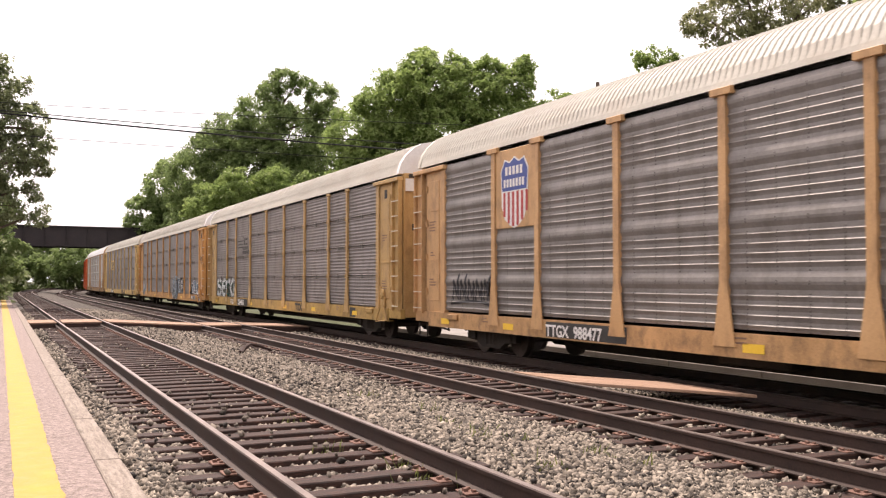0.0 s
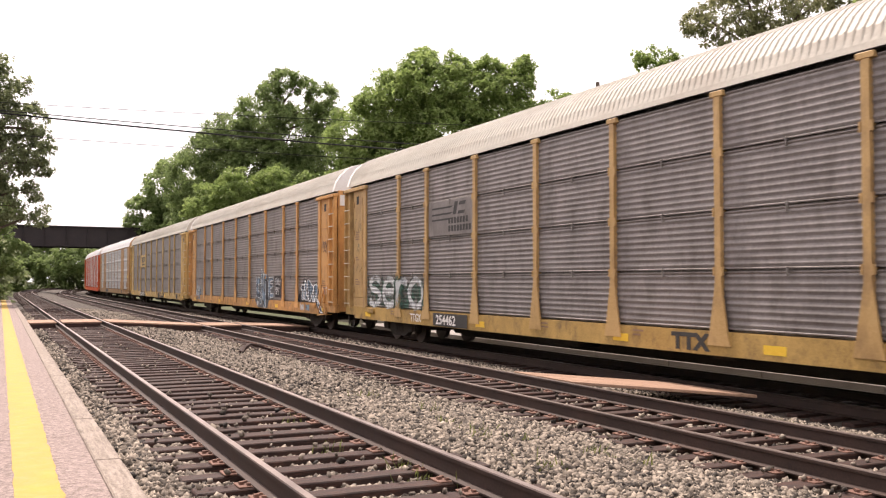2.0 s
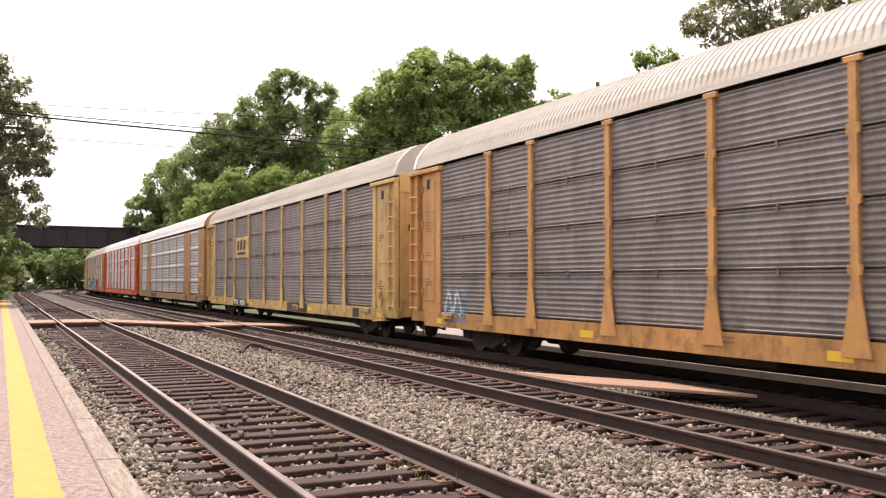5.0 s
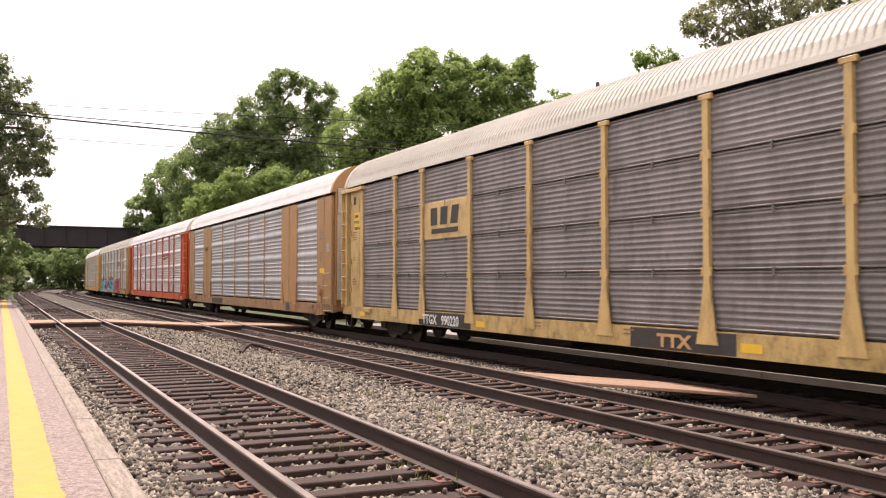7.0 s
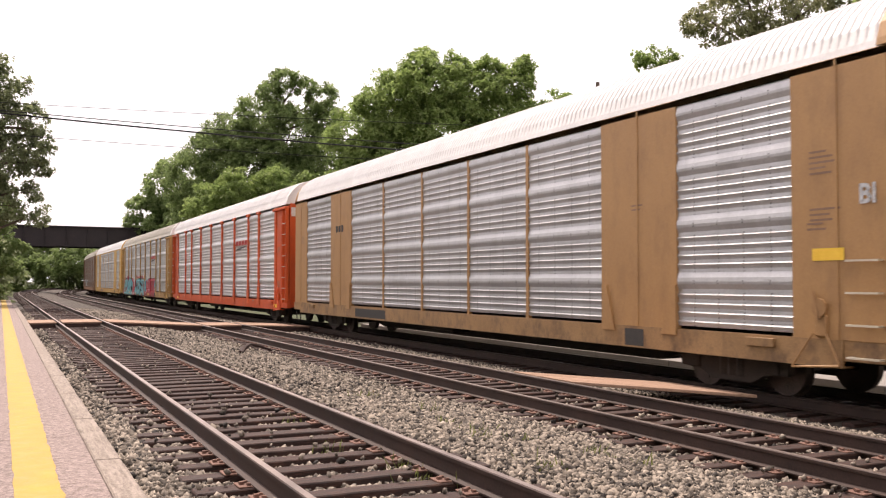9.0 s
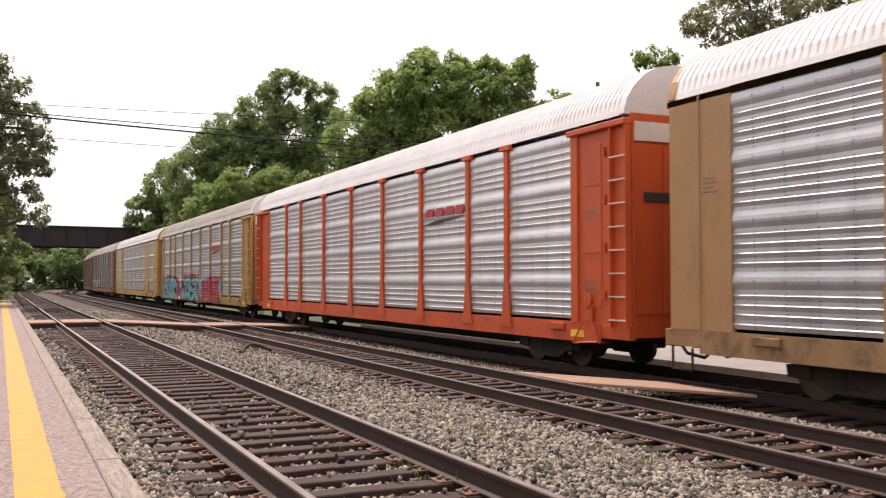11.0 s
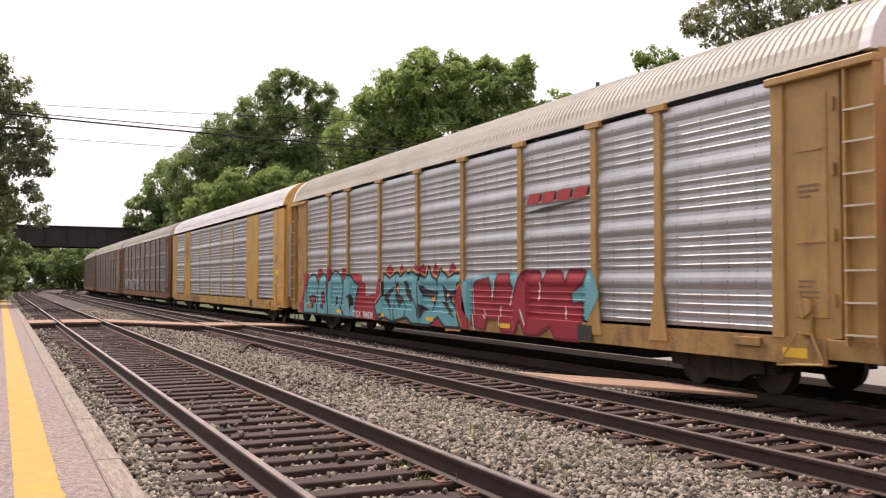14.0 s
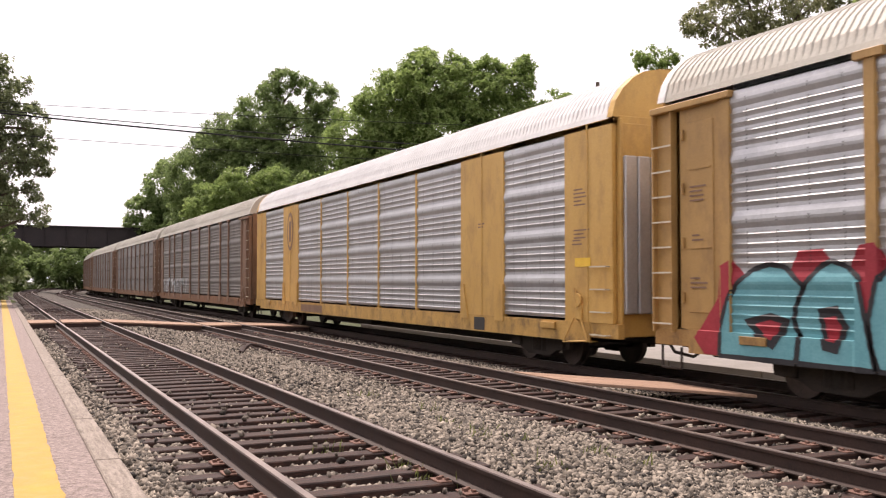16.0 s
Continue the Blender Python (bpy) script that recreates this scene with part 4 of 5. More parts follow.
car = freight_car("seam", "lemon", "dark", "cream", "auto carrier car with faded yellow posts and grey slatted panels")
part("emblem_panel", (lambda b: (box(b, -SIDE - 0.04, -SIDE + 0.05, 4.38, 6.97, 2.86, 3.83, 0.01), b)[1])(bmesh.new()), PAINT["lemon"], car, "yellow plate with dark block emblem")
for u, slant in ((-6.55, 0.0), (-5.97, 0.12), (-5.35, 0.25)):
    sheet("emblem_bar", [rect(u, u + 0.42, 3.22, 3.68, slant * 0.4)], M["black"], car, SIDE + 0.045)
sheet("emblem_bar", [rect(-6.5, -4.9, 3.0, 3.13)], M["black"], car, SIDE + 0.045)
sheet("number_board", [rect(-7.3, -4.2, 0.60, 0.95)], M["black"], car, SIDE + 0.0565)
lettering("number", "TTGX   990220", 0.34, -7.0, 0.65, M["white"], car, SIDE + 0.082, 0.008, 1.0)
sheet("number_board", [rect(2.2, 4.9, 0.60, 0.95)], M["black"], car, SIDE + 0.0565)
lettering("number", "TTX", 0.30, 3.0, 0.66, PAINT["buff"], car, SIDE + 0.082, 0.012, 1.5)
yellow_marks(car, (-11.9, -3.9, 5.0, 12.1))
sheet("stencil_frame", [rect(9.9, 10.5, 0.62, 0.92)], M["black"], car, SIDE + 0.0565)
sheet("notice", [rect(-12.55, -11.95, 3.35, 3.95)], M["marker"], car, SIDE + 0.034, "yellow notice plate")
for u in (-12.6, 12.35):
    dark_slot(car, u, 4.2)
cars.append(car)

car = freight_car("flush", "brown", "bright", "white", "auto carrier car with brown walls and bright galvanized panels")
for k in range(3):
    sheet("emblem_bar", [rect(-8.55 + k * 0.28, -8.35 + k * 0.28, 3.4, 3.62)], M["black"], car, SIDE + 0.056)
sheet("number_board", [rect(-6.6, -4.0, 0.64, 0.90)], M["black"], car, SIDE + 0.0565)
lettering("number", "BI", 0.36, 13.0, 2.80, M["spray_pale"], car, SIDE + 0.058, 0.012)
sheet("notice", [rect(12.2, 12.75, 2.05, 2.22)], M["marker"], car, SIDE + 0.058)
sheet("stencil_frame", [rect(7.8, 8.35, 0.62, 0.92)], M["black"], car, SIDE + 0.0565)
cars.append(car)

car = freight_car("band", "red", "silver", "white", "auto carrier car with orange-red posts and shiny corrugated panels", True)
for k in range(4):
    sheet("emblem_bar", [rect(4.5 + k * 0.60, 4.98 + k * 0.60, 3.44, 3.66, 0.14)], M["red"], car, SIDE + 0.04, "slanted red bar")
sheet("emblem_bar", [[(4.4, 3.24), (5.4, 3.24), (7.0, 3.40), (5.2, 3.34)]], M["black"], car, SIDE + 0.04, "thin black swoosh")
yellow_marks(car, (-11.9, 11.7))
cars.append(car)

car = freight_car("band", "tan", "bright", "cream", "auto carrier car with tan posts and large red and teal graffiti", True)
for k in range(4):
    sheet("emblem_bar", [rect(4.5 + k * 0.60, 4.98 + k * 0.60, 3.40, 3.62, 0.14)], M["red"], car, SIDE + 0.04, "slanted red bar")
sheet("emblem_bar", [[(4.4, 3.22), (5.4, 3.22), (7.0, 3.38), (5.2, 3.31)]], M["black"], car, SIDE + 0.04, "thin black swoosh")
STYLE = "band"
RED_GROUND = [(-12.3, 0.6), (-12.55, 0.85), (-12.0, 1.5), (-11.95, 2.0), (-11.7, 2.1), (-11.4, 1.85), (-10.55, 1.85), (-10.35, 2.2), (-9.9, 2.22), (-9.7, 1.95), (-9.45, 1.95), (-9.3, 2.25), (-9.0, 2.27), (-8.85, 2.05), (-7.85, 1.95), (-7.7, 2.2), (-7.3, 2.22),
              (-7.15, 1.95), (-6.5, 2.02), (-5.85, 1.95), (-5.75, 1.75), (-5.5, 1.7), (-5.5, 1.3), (-4.45, 1.4), (-4.3, 1.8), (-4.1, 1.85), (-4.0, 1.25), (-4.4, 0.6)]
clad(sheet("graffiti_ground", [RED_GROUND], M["spray_red"], car, CREST, "sprayed red ground"), "band", 0.003)
for u0, u1 in ((-3.8, -3.15), (-2.75, -2.35), (-1.75, -1.2), (-1.3, -0.85), (-0.45, -0.05), (0.55, 1.0)):
    m = (u0 + u1) / 2
    clad(sheet("graffiti_bubble", [[(u0, 1.8), (u0 + 0.02, 2.08), (u0 + 0.12, 2.19), (m, 2.25), (u1 - 0.12, 2.19), (u1 - 0.02, 2.08), (u1, 1.8)]], M["spray_red"], car, CREST, "red sprayed bubble"), "band", 0.003)
clad(sheet("graffiti_ground", [[(0.7, 1.3), (1.25, 1.75), (1.4, 1.55), (1.55, 1.15), (1.78, 0.62), (1.35, 0.62)]], M["spray_red"], car, CREST), "band", 0.004)
piece([[(-11.95, 0.6), (-11.92, 1.05), (-11.78, 1.45), (-11.6, 1.72), (-11.25, 1.94), (-10.9, 2.02), (-10.6, 1.97), (-10.25, 1.7), (-10.40, 1.42), (-10.45, 1.2), (-10.32, 0.95), (-10.38, 0.6)],
       [(-10.35, 0.6), (-10.30, 0.95), (-10.43, 1.2), (-10.38, 1.45), (-10.22, 1.72), (-9.98, 1.95), (-9.75, 2.05), (-9.5, 1.97), (-9.27, 1.8), (-9.15, 1.25), (-9.0, 0.6)],
       [(-8.95, 0.6), (-9.05, 0.9), (-9.1, 1.25), (-8.98, 1.75), (-8.8, 2.0), (-8.4, 2.1), (-8.05, 2.05), (-7.8, 1.92), (-7.6, 1.72), (-7.68, 1.3), (-7.82, 0.95), (-7.4, 0.6)],
       [(-7.35, 0.6), (-7.78, 0.95), (-7.65, 1.3), (-7.57, 1.7), (-7.4, 1.88), (-7.15, 1.97), (-6.9, 1.95), (-6.55, 1.8), (-6.15, 1.62), (-6.33, 1.3), (-6.45, 1.1), (-6.3, 0.8), (-6.35, 0.6)]], M["spray_teal"], M["spray_black"], 0.09, 0.010)
for hole, inner in (([(-11.45, 1.18), (-10.9, 1.3), (-10.5, 1.22), (-10.58, 1.02), (-10.8, 0.76), (-11.15, 0.92)], 0.55), ([(-10.0, 1.38), (-9.65, 1.44), (-9.46, 1.15), (-9.62, 0.78), (-9.88, 0.82)], 0.55), ([(-8.38, 1.22), (-8.12, 1.27), (-8.17, 0.93), (-8.37, 0.98)], 0.0),
                    ([(-7.2, 1.25), (-6.85, 1.36), (-6.6, 1.2), (-6.53, 1.0), (-6.73, 0.95), (-6.8, 0.72), (-6.83, 1.0), (-6.93, 1.2)], 0.0)):
    clad(sheet("graffiti_shadow", [hole], M["spray_black"], car, CREST), "band", 0.018)
    if inner:
        cu, cz = sum(q[0] for q in hole) / len(hole), sum(q[1] for q in hole) / len(hole)
        clad(sheet("graffiti_fill", [[(cu + (u - cu) * inner, cz + (z - cz) * inner) for u, z in hole]], M["spray_red"], car, CREST), "band", 0.022)
WILD = [(-4.55, 1.0), (-3.95, 1.35), (-3.95, 2.0), (-3.45, 1.85), (-2.85, 2.05), (-2.65, 1.88), (-2.25, 2.08), (-2.08, 1.95), (-1.9, 2.05), (-0.85, 1.85), (-0.65, 2.18), (-0.5, 1.9), (-0.15, 1.8), (0.05, 2.1), (0.55, 1.85), (0.9, 1.97), (1.25, 1.95),
        (1.25, 1.75), (0.65, 1.3), (1.1, 1.0), (1.35, 0.62), (0.45, 0.6), (0.0, 0.78), (-0.55, 0.6), (-1.75, 0.6), (-2.05, 0.75), (-3.25, 0.6), (-3.8, 0.72), (-4.15, 0.62)]
rim = WILD[:22]
clad(ribbon("graffiti_halo", [[a, ((a[0] + c[0]) / 2, (a[1] + c[1]) / 2), c] for a, c in zip(rim[:-1], rim[1:])], 0.21, M["spray_orange"], car, "orange halo round the letters"), "band", 0.006)
piece([WILD], M["spray_teal"], M["spray_black"], 0.09, 0.012)
for poly in ([(-3.95, 1.35), (-3.25, 1.58), (-3.0, 1.6), (-3.5, 1.3), (-3.35, 1.0), (-3.65, 1.1)], [(-3.0, 1.62), (-2.75, 1.78), (-2.7, 1.4), (-2.35, 1.25), (-2.7, 1.0), (-2.95, 1.25)], [(-2.35, 1.77), (-2.08, 1.78), (-1.98, 1.55), (-1.5, 1.25), (-1.9, 1.2), (-2.2, 1.4)],
             [(-1.2, 1.68), (-0.85, 1.57), (-0.05, 1.47), (-0.3, 1.1), (-0.5, 1.33), (-1.05, 1.36)], [(0.15, 1.68), (0.55, 1.53), (1.2, 1.52), (0.85, 1.37), (0.52, 1.28), (0.42, 1.15)], [(-1.25, 1.17), (-0.6, 1.0), (-0.9, 0.93), (-1.12, 0.76)],
             [(0.1, 1.27), (0.5, 1.2), (1.05, 0.82), (0.6, 0.97)], [(-0.6, 0.6), (0.0, 0.88), (0.45, 0.62)]):
    clad(sheet("graffiti_shadow", [poly], M["spray_black"], car, CREST), "band", 0.020)
for poly, mat in (([(-0.5, 1.32), (-0.2, 1.38), (-0.3, 1.2)], "spray_orange"), ([(-2.9, 1.55), (-2.72, 1.65), (-2.76, 1.4)], "spray_orange"), ([(0.5, 1.48), (0.64, 1.42), (0.5, 1.3)], "spray_orange"), ([(-0.4, 0.6), (0.0, 0.8), (0.32, 0.62)], "spray_red")):
    clad(sheet("graffiti_fill", [poly], M[mat], car, CREST), "band", 0.024)
for path in ([(-3.0, 1.9), (-2.95, 1.5), (-3.1, 1.0), (-3.0, 0.65)], [(-2.4, 1.2), (-2.2, 0.95), (-2.3, 0.7)], [(-1.25, 2.0), (-1.3, 1.5), (-1.2, 0.7)], [(-1.6, 1.3), (-1.35, 1.05), (-1.3, 0.8)], [(-0.3, 1.15), (-0.45, 0.95)], [(0.0, 2.0), (-0.15, 1.6), (-0.1, 1.45)], [(-3.5, 1.05), (-3.3, 0.85), (-3.25, 0.62)]):
    clad(ribbon("graffiti_stroke", [path], 0.06, M["spray_black"], car), "band", 0.020)
for poly in ([(1.4, 1.1), (1.45, 1.78), (2.5, 1.93), (3.65, 1.97), (4.3, 1.9), (3.7, 1.3), (2.5, 1.15), (2.05, 0.62)], [(6.0, 1.8), (7.05, 2.0), (7.3, 1.5), (6.9, 1.0), (6.6, 1.05), (6.0, 1.3)]):
    clad(sheet("graffiti_ground", [poly], M["spray_teal"], car, CREST, "teal sprayed ground"), "band", 0.004)
piece([[(1.9, 0.72), (1.9, 1.62), (2.1, 1.75), (2.75, 1.85), (2.88, 1.25), (3.15, 1.92), (3.7, 1.92), (3.92, 1.3), (4.2, 1.8), (4.4, 1.97), (5.0, 1.97), (5.15, 1.72), (5.3, 1.97), (5.85, 1.97), (6.05, 1.72), (6.15, 1.97), (6.75, 1.97), (6.7, 1.75), (6.2, 1.52), (6.3, 1.3), (6.65, 1.35),
        (6.6, 0.6), (5.7, 0.6), (5.5, 0.85), (4.95, 0.62), (4.5, 0.62), (4.25, 0.92), (4.0, 0.62), (3.4, 0.62), (3.3, 0.9), (2.7, 0.9), (2.6, 0.62)]], M["spray_red"], M["spray_wine"], 0.08, 0.010)
for path in ([(1.92, 1.62), (1.95, 1.15), (2.05, 0.62)], [(2.87, 1.3), (2.92, 1.55), (3.02, 1.78)], [(3.75, 1.2), (3.85, 1.5), (3.98, 1.72)], [(2.5, 1.1), (2.56, 0.98), (2.62, 0.9)], [(3.32, 1.2), (3.3, 1.0), (3.32, 0.75)], [(5.0, 1.35), (5.03, 1.55), (5.06, 1.75)], [(4.3, 1.15), (4.4, 0.98), (4.5, 0.82)], [(6.05, 1.25), (6.05, 1.0)]):
    clad(ribbon("graffiti_stroke", [path], 0.05, M["spray_white"], car), "band", 0.014)
lettering("number", "TTGX  704838", 0.29, -6.50, 0.63, M["white"], car, SIDE + 0.094, 0.004, 1.02)
sheet("stencil_frame", [rect(6.55, 7.05, 0.62, 0.92)], M["black"], car, CREST + 0.004)
yellow_marks(car, (-11.5, 11.9))
for u in (-8.05, -4.2, -0.7, 3.4):
    sheet("reflector", [rect(u, u + 0.46, 0.72, 0.82)], M["marker"], car, SIDE + 0.092)
cars.append(car)

car = freight_car("flush", "gold", "bright", "white", "auto carrier car with golden yellow walls and galvanized panels")
ring = [[(-8.1 + 0.42 * math.cos(a), 3.7 + 0.75 * math.sin(a)) for a in np.linspace(0, 2 * math.pi, 28)[:-1]]]
sheet("emblem_disc", ring, PAINT["rust"], car, SIDE + 0.056, "round brown emblem")
sheet("emblem_disc", [[(-8.1 + 0.31 * math.cos(a), 3.7 + 0.60 * math.sin(a)) for a in np.linspace(0, 2 * math.pi, 28)[:-1]]], PAINT["gold"], car, SIDE + 0.060)
sheet("emblem_bar", [rect(-8.25, -7.95, 3.3, 4.1)], PAINT["rust"], car, SIDE + 0.064)
sheet("number_board", [rect(-6.6, -4.0, 0.64, 0.90)], PAINT["rust"], car, SIDE + 0.0565)
sheet("notice", [rect(12.2, 12.75, 2.05, 2.22)], M["marker"], car, SIDE + 0.058)
sheet("stencil_frame", [rect(7.8, 8.35, 0.62, 0.92)], M["black"], car, SIDE + 0.0565)
b = bmesh.new()
for k in range(3):
    box(b, -1.36 + k * 0.30, -1.08 + k * 0.30, -13.62, -13.53, 1.15, 4.1, 0.02)
part("end_sheet", b, PANEL["bright"], car, "bright galvanized sheet on the end door")
cars.append(car)

for k in (4,):
    b = bmesh.new()
    box(b, -1.36, -0.72, -13.60, -13.53, 1.12, 4.05, 0.02)
    part("end_sheet", b, ROOF["cream"], cars[k], "pale weathered sheet on the end door")
    b = bmesh.new()
    box(b, -0.66, 0.1, -13.60, -13.53, 1.12, 4.35, 0.02)
    part("end_sheet", b, PAINT["lemon"], cars[k], "faded yellow sheet on the end door")
    for x0, x1, z0, z1 in ((-1.34, -0.74, 4.07, 4.95), (-0.64, 0.08, 4.37, 5.55)):
        b = bmesh.new()
        box(b, x0, x1, -13.59, -13.50, z0, z1, 0.02)
        part("end_sheet", b, ROOF["cream"] if z1 < 5 else PAINT["lemon"], cars[k], "patched pale sheet high on the end")


def stencils(car, u, z, rows, wide, depth):
    """Lines of small faded lettering, too small to read."""
    r = random.Random(int(u * 10 + z * 7))
    for k in range(rows):
        sheet("stencil_line", [rect(u, u + wide * r.uniform(0.55, 1.0), z - k * 0.075, z - k * 0.075 + 0.03)], PAINT["rust"], car, depth)


for k, car in enumerate(cars):
    if k in (4, 7):
        for u, z, n, w in ((12.15, 3.55, 5, 0.5), (12.15, 2.75, 3, 0.6), (12.1, 2.55, 2, 0.45), (-12.6, 3.4, 4, 0.4), (8.0, 3.1, 2, 0.4)):
            stencils(car, u, z, n, w, SIDE + 0.045)
    else:
        for u, z, n, w in ((12.2, 3.1, 3, 0.42), (12.2, 1.75, 4, 0.4), (-12.65, 3.3, 4, 0.40), (-12.65, 1.8, 3, 0.45), (-12.6, 2.5, 2, 0.3)):
            stencils(car, u, z, n, w, SIDE + 0.047)
        for u in (2.0, -1.2, 8.0, -9.6):
            stencils(car, u, 0.88, 2, 0.35, SIDE + 0.058)
for z, n in ((3.83, 5), (3.64, 6), (3.45, 7)):
    for k in range(n):
        sheet("notice_mark", [rect(-12.50 + k * 0.075, -12.45 + k * 0.075, z - 0.05, z + 0.04)], M["black"], cars[3], SIDE + 0.038)

REST = (("band", "rust", "mid", "cream", "auto carrier car with rusty posts and pale scrawls"), ("seam", "rust", "dark", "cream", "auto carrier car with rusty posts"),
        ("seam", "rust", "dark", "cream", "auto carrier car with rusty posts and sooty panels"), ("seam", "rust", "dark", "cream", "auto carrier car with rusty posts"),
        ("band", "tan", "mid", "cream", "auto carrier car with tan posts"), ("seam", "rust", "dark", "cream", "auto carrier car with rusty posts"))
for k, row in enumerate(REST):
    car = freight_car(*row)
    if k == 0:
        r = random.Random(8)
        for j in range(9):
            u = -11.5 + j * 1.05 + r.uniform(-0.1, 0.1)
            clad(ribbon("tag_stroke", [[(u, 1.0), (u + 0.1, 1.9), (u + 0.35, 1.5), (u + 0.5, 1.95), (u + 0.55, 1.05)]], 0.16, M["spray_pale"], car), "band", 0.005)
    cars.append(car)


def car_pose(index, t):
    """Car 0 leads; its rear end is at 24.35 m along the line at the start, and the couplings have a little slack."""
    slack = 0.16 if index == 5 else 0.08
    s = 24.429 - slack - CAR_PITCH / 2 + index * CAR_PITCH - CAR_PITCH / PERIOD * t
    centre, z = TRACKS["far"]
    a, b = on_line(s - 10.05, centre), on_line(s + 10.05, centre)
    heading = math.atan2(b[0] - a[0], b[1] - a[1])
    return Matrix.Translation(((a[0] + b[0]) / 2, (a[1] + b[1]) / 2, z)) @ Matrix.Rotation(-heading, 4, "Z")


def motions():
    for i, ob in enumerate(cars):
        walk(ob, [(float(t), car_pose(i, t)) for t in np.arange(0.0, 16.01, 1.0)])
    step = 1.0 / FPS
    turn = CAR_PITCH / PERIOD / 0.42
    for i, ob in enumerate(cars[:9]):
        for wheel in [w for w in ob.children_recursive if w.name.startswith("wheelset")]:
            y = wheel.location.y
            walk(wheel, [(k * step, Matrix.Translation((0, y, 0.42)) @ Matrix.Rotation(k * step * turn, 4, "X")) for k in range(481)])

# ---------------------------------------------------------------- crossing boards
def board_height(x):
    return float(np.interp(x, [0.9, 3.5, 6.8, 8.6, 11.0], [0.0, 0.0, -0.20, -0.22, -0.32]))


def crossing(name, spans, y0, y1, count, label, thick, skew=0.0, beams=False):
    thing = tagged(new(name), label, "boardwalk", kind="structure")
    r = random.Random(21)
    for x0, x1 in spans:
        step = (y1 - y0) / count
        for k in range(count):
            b = bmesh.new()
            ya = y0 + k * step + r.uniform(0.0, 0.015)
            vs = box(b, x0 + r.uniform(-0.03, 0.03), x1 + r.uniform(-0.03, 0.03), ya, ya + step - 0.02, -thick, 0.0, 0.008)
            for v in b.verts:
                v.co.y -= skew * (v.co.x - x0)
                v.co.z += board_height(v.co.x) + 0.006 * noise.noise((v.co.x * 2, k * 7.1, 0.0))
            part("plank", b, M["board"], thing)
        if beams:
            for y in (y0 + 0.10, (y0 + y1) / 2, y1 - 0.15):
                b = bmesh.new()
                box(b, x0 + 0.02, x1 - 0.02, y - 0.11, y + 0.11, -0.26, -thick - 0.004, 0.01)
                for v in b.verts:
                    v.co.z += board_height(v.co.x)
                part("bearer", b, M["tie"], thing, "dark creosoted bearer")
    return thing


crossing("crossing_boardwalk", ((0.93, 1.80), (2.02, 3.28), (3.52, 6.82), (7.03, 8.30), (8.53, 10.95)), 35.7, 38.2, 8, "weathered plank walkway across the tracks", 0.05, 0.0, True)
crossing("crossing_panel", ((8.6, 10.5),), 13.35, 15.3, 6, "tan plank panel beside the rail", 0.05, 1.15)

# ---------------------------------------------------------------- beyond the train
b = bmesh.new()
for k in range(12):
    box(b, 14.25, 16.6, 3.0 + k * 3.0 + 0.008, 6.0 + k * 3.0 - 0.008, -0.9, -0.42, 0.01)
tagged(part("far_platform", b, M["concrete"], None), "pale concrete platform on the far side of the tracks", "platform", kind="structure")
b = bmesh.new()
box(b, 16.62, 27.0, -20.0, 52.0, -0.9, -0.46, 0.02)
tagged(part("forecourt", b, M["concrete"], None), "pale paved yard beyond the tracks", "pavement", kind="structure")


def bollard(x, y):
    thing = tagged(new("bollard"), "short buff post on the far paved yard", "bollard", "posts on the yard")
    thing.location = (x, y, -0.42)
    b = bmesh.new()
    box(b, -0.09, 0.09, -0.09, 0.09, 0.0, 0.95, 0.02)
    part("post", b, PAINT["buff"], thing)
    b = bmesh.new()
    box(b, -0.11, 0.11, -0.11, 0.11, 0.95, 1.0, 0.015)
    part("cap", b, M["steel_dark"], thing)


for q in ((19.0, 16.8), (19.0, 18.6), (19.0, 24.0), (19.0, 29.0)):
    bollard(*q)


def utility_cabinet(x, y):
    thing = tagged(new("utility_cabinet"), "grey steel utility cabinet on a plinth", "cabinet")
    thing.location = (x, y, -0.42)
    b = bmesh.new()
    box(b, -0.45, 0.45, -0.35, 0.35, 0.0, 0.12, 0.01)
    part("plinth", b, M["concrete"], thing)
    b = bmesh.new()
    box(b, -0.4, 0.4, -0.3, 0.3, 0.12, 1.25, 0.02)
    box(b, -0.43, 0.43, -0.33, 0.33, 1.25, 1.3, 0.015)
    part("body", b, PANEL["bright"], thing)
    for y0 in (-0.28, 0.01):
        b = bmesh.new()
        box(b, -0.415, -0.39, y0, y0 + 0.27, 0.18, 1.18, 0.008)
        part("door", b, PANEL["bright"], thing)


utility_cabinet(18.4, 20.4)

# ---------------------------------------------------------------- road bridge over the line
bridge = tagged(new("road_bridge"), "dark riveted steel girder bridge over the railway", "bridge", kind="structure")
BR = Matrix.Translation((10.0, 154.0, 0)) @ Matrix.Rotation(radians(6), 4, "Z")
b = bmesh.new()
box(b, -26, 26, -0.25, 0.25, 6.7, 9.75, 0.03)
box(b, -26, 26, -0.55, 0.3, 6.62, 6.78, 0.02)
box(b, -26, 26, -0.55, 0.3, 9.55, 9.75, 0.02)
put("girder", mesh_of("girder", b, M["girder"]), bridge, BR)
for k in range(18):
    b = bmesh.new()
    box(b, -25 + k * 3 - 0.06, -25 + k * 3 + 0.06, -0.5, -0.2, 6.7, 9.6)
    put("stiffener", mesh_of("stiffener", b, M["girder"]), bridge, BR)
b = bmesh.new()
box(b, -26, 26, 0.3, 9.0, 8.9, 9.5)
put("deck", mesh_of("deck", b, M["girder"]), bridge, BR)
b = bmesh.new()
box(b, -26, 26, 8.7, 9.2, 6.7, 9.75)
put("girder", mesh_of("girder", b, M["girder"]), bridge, BR)
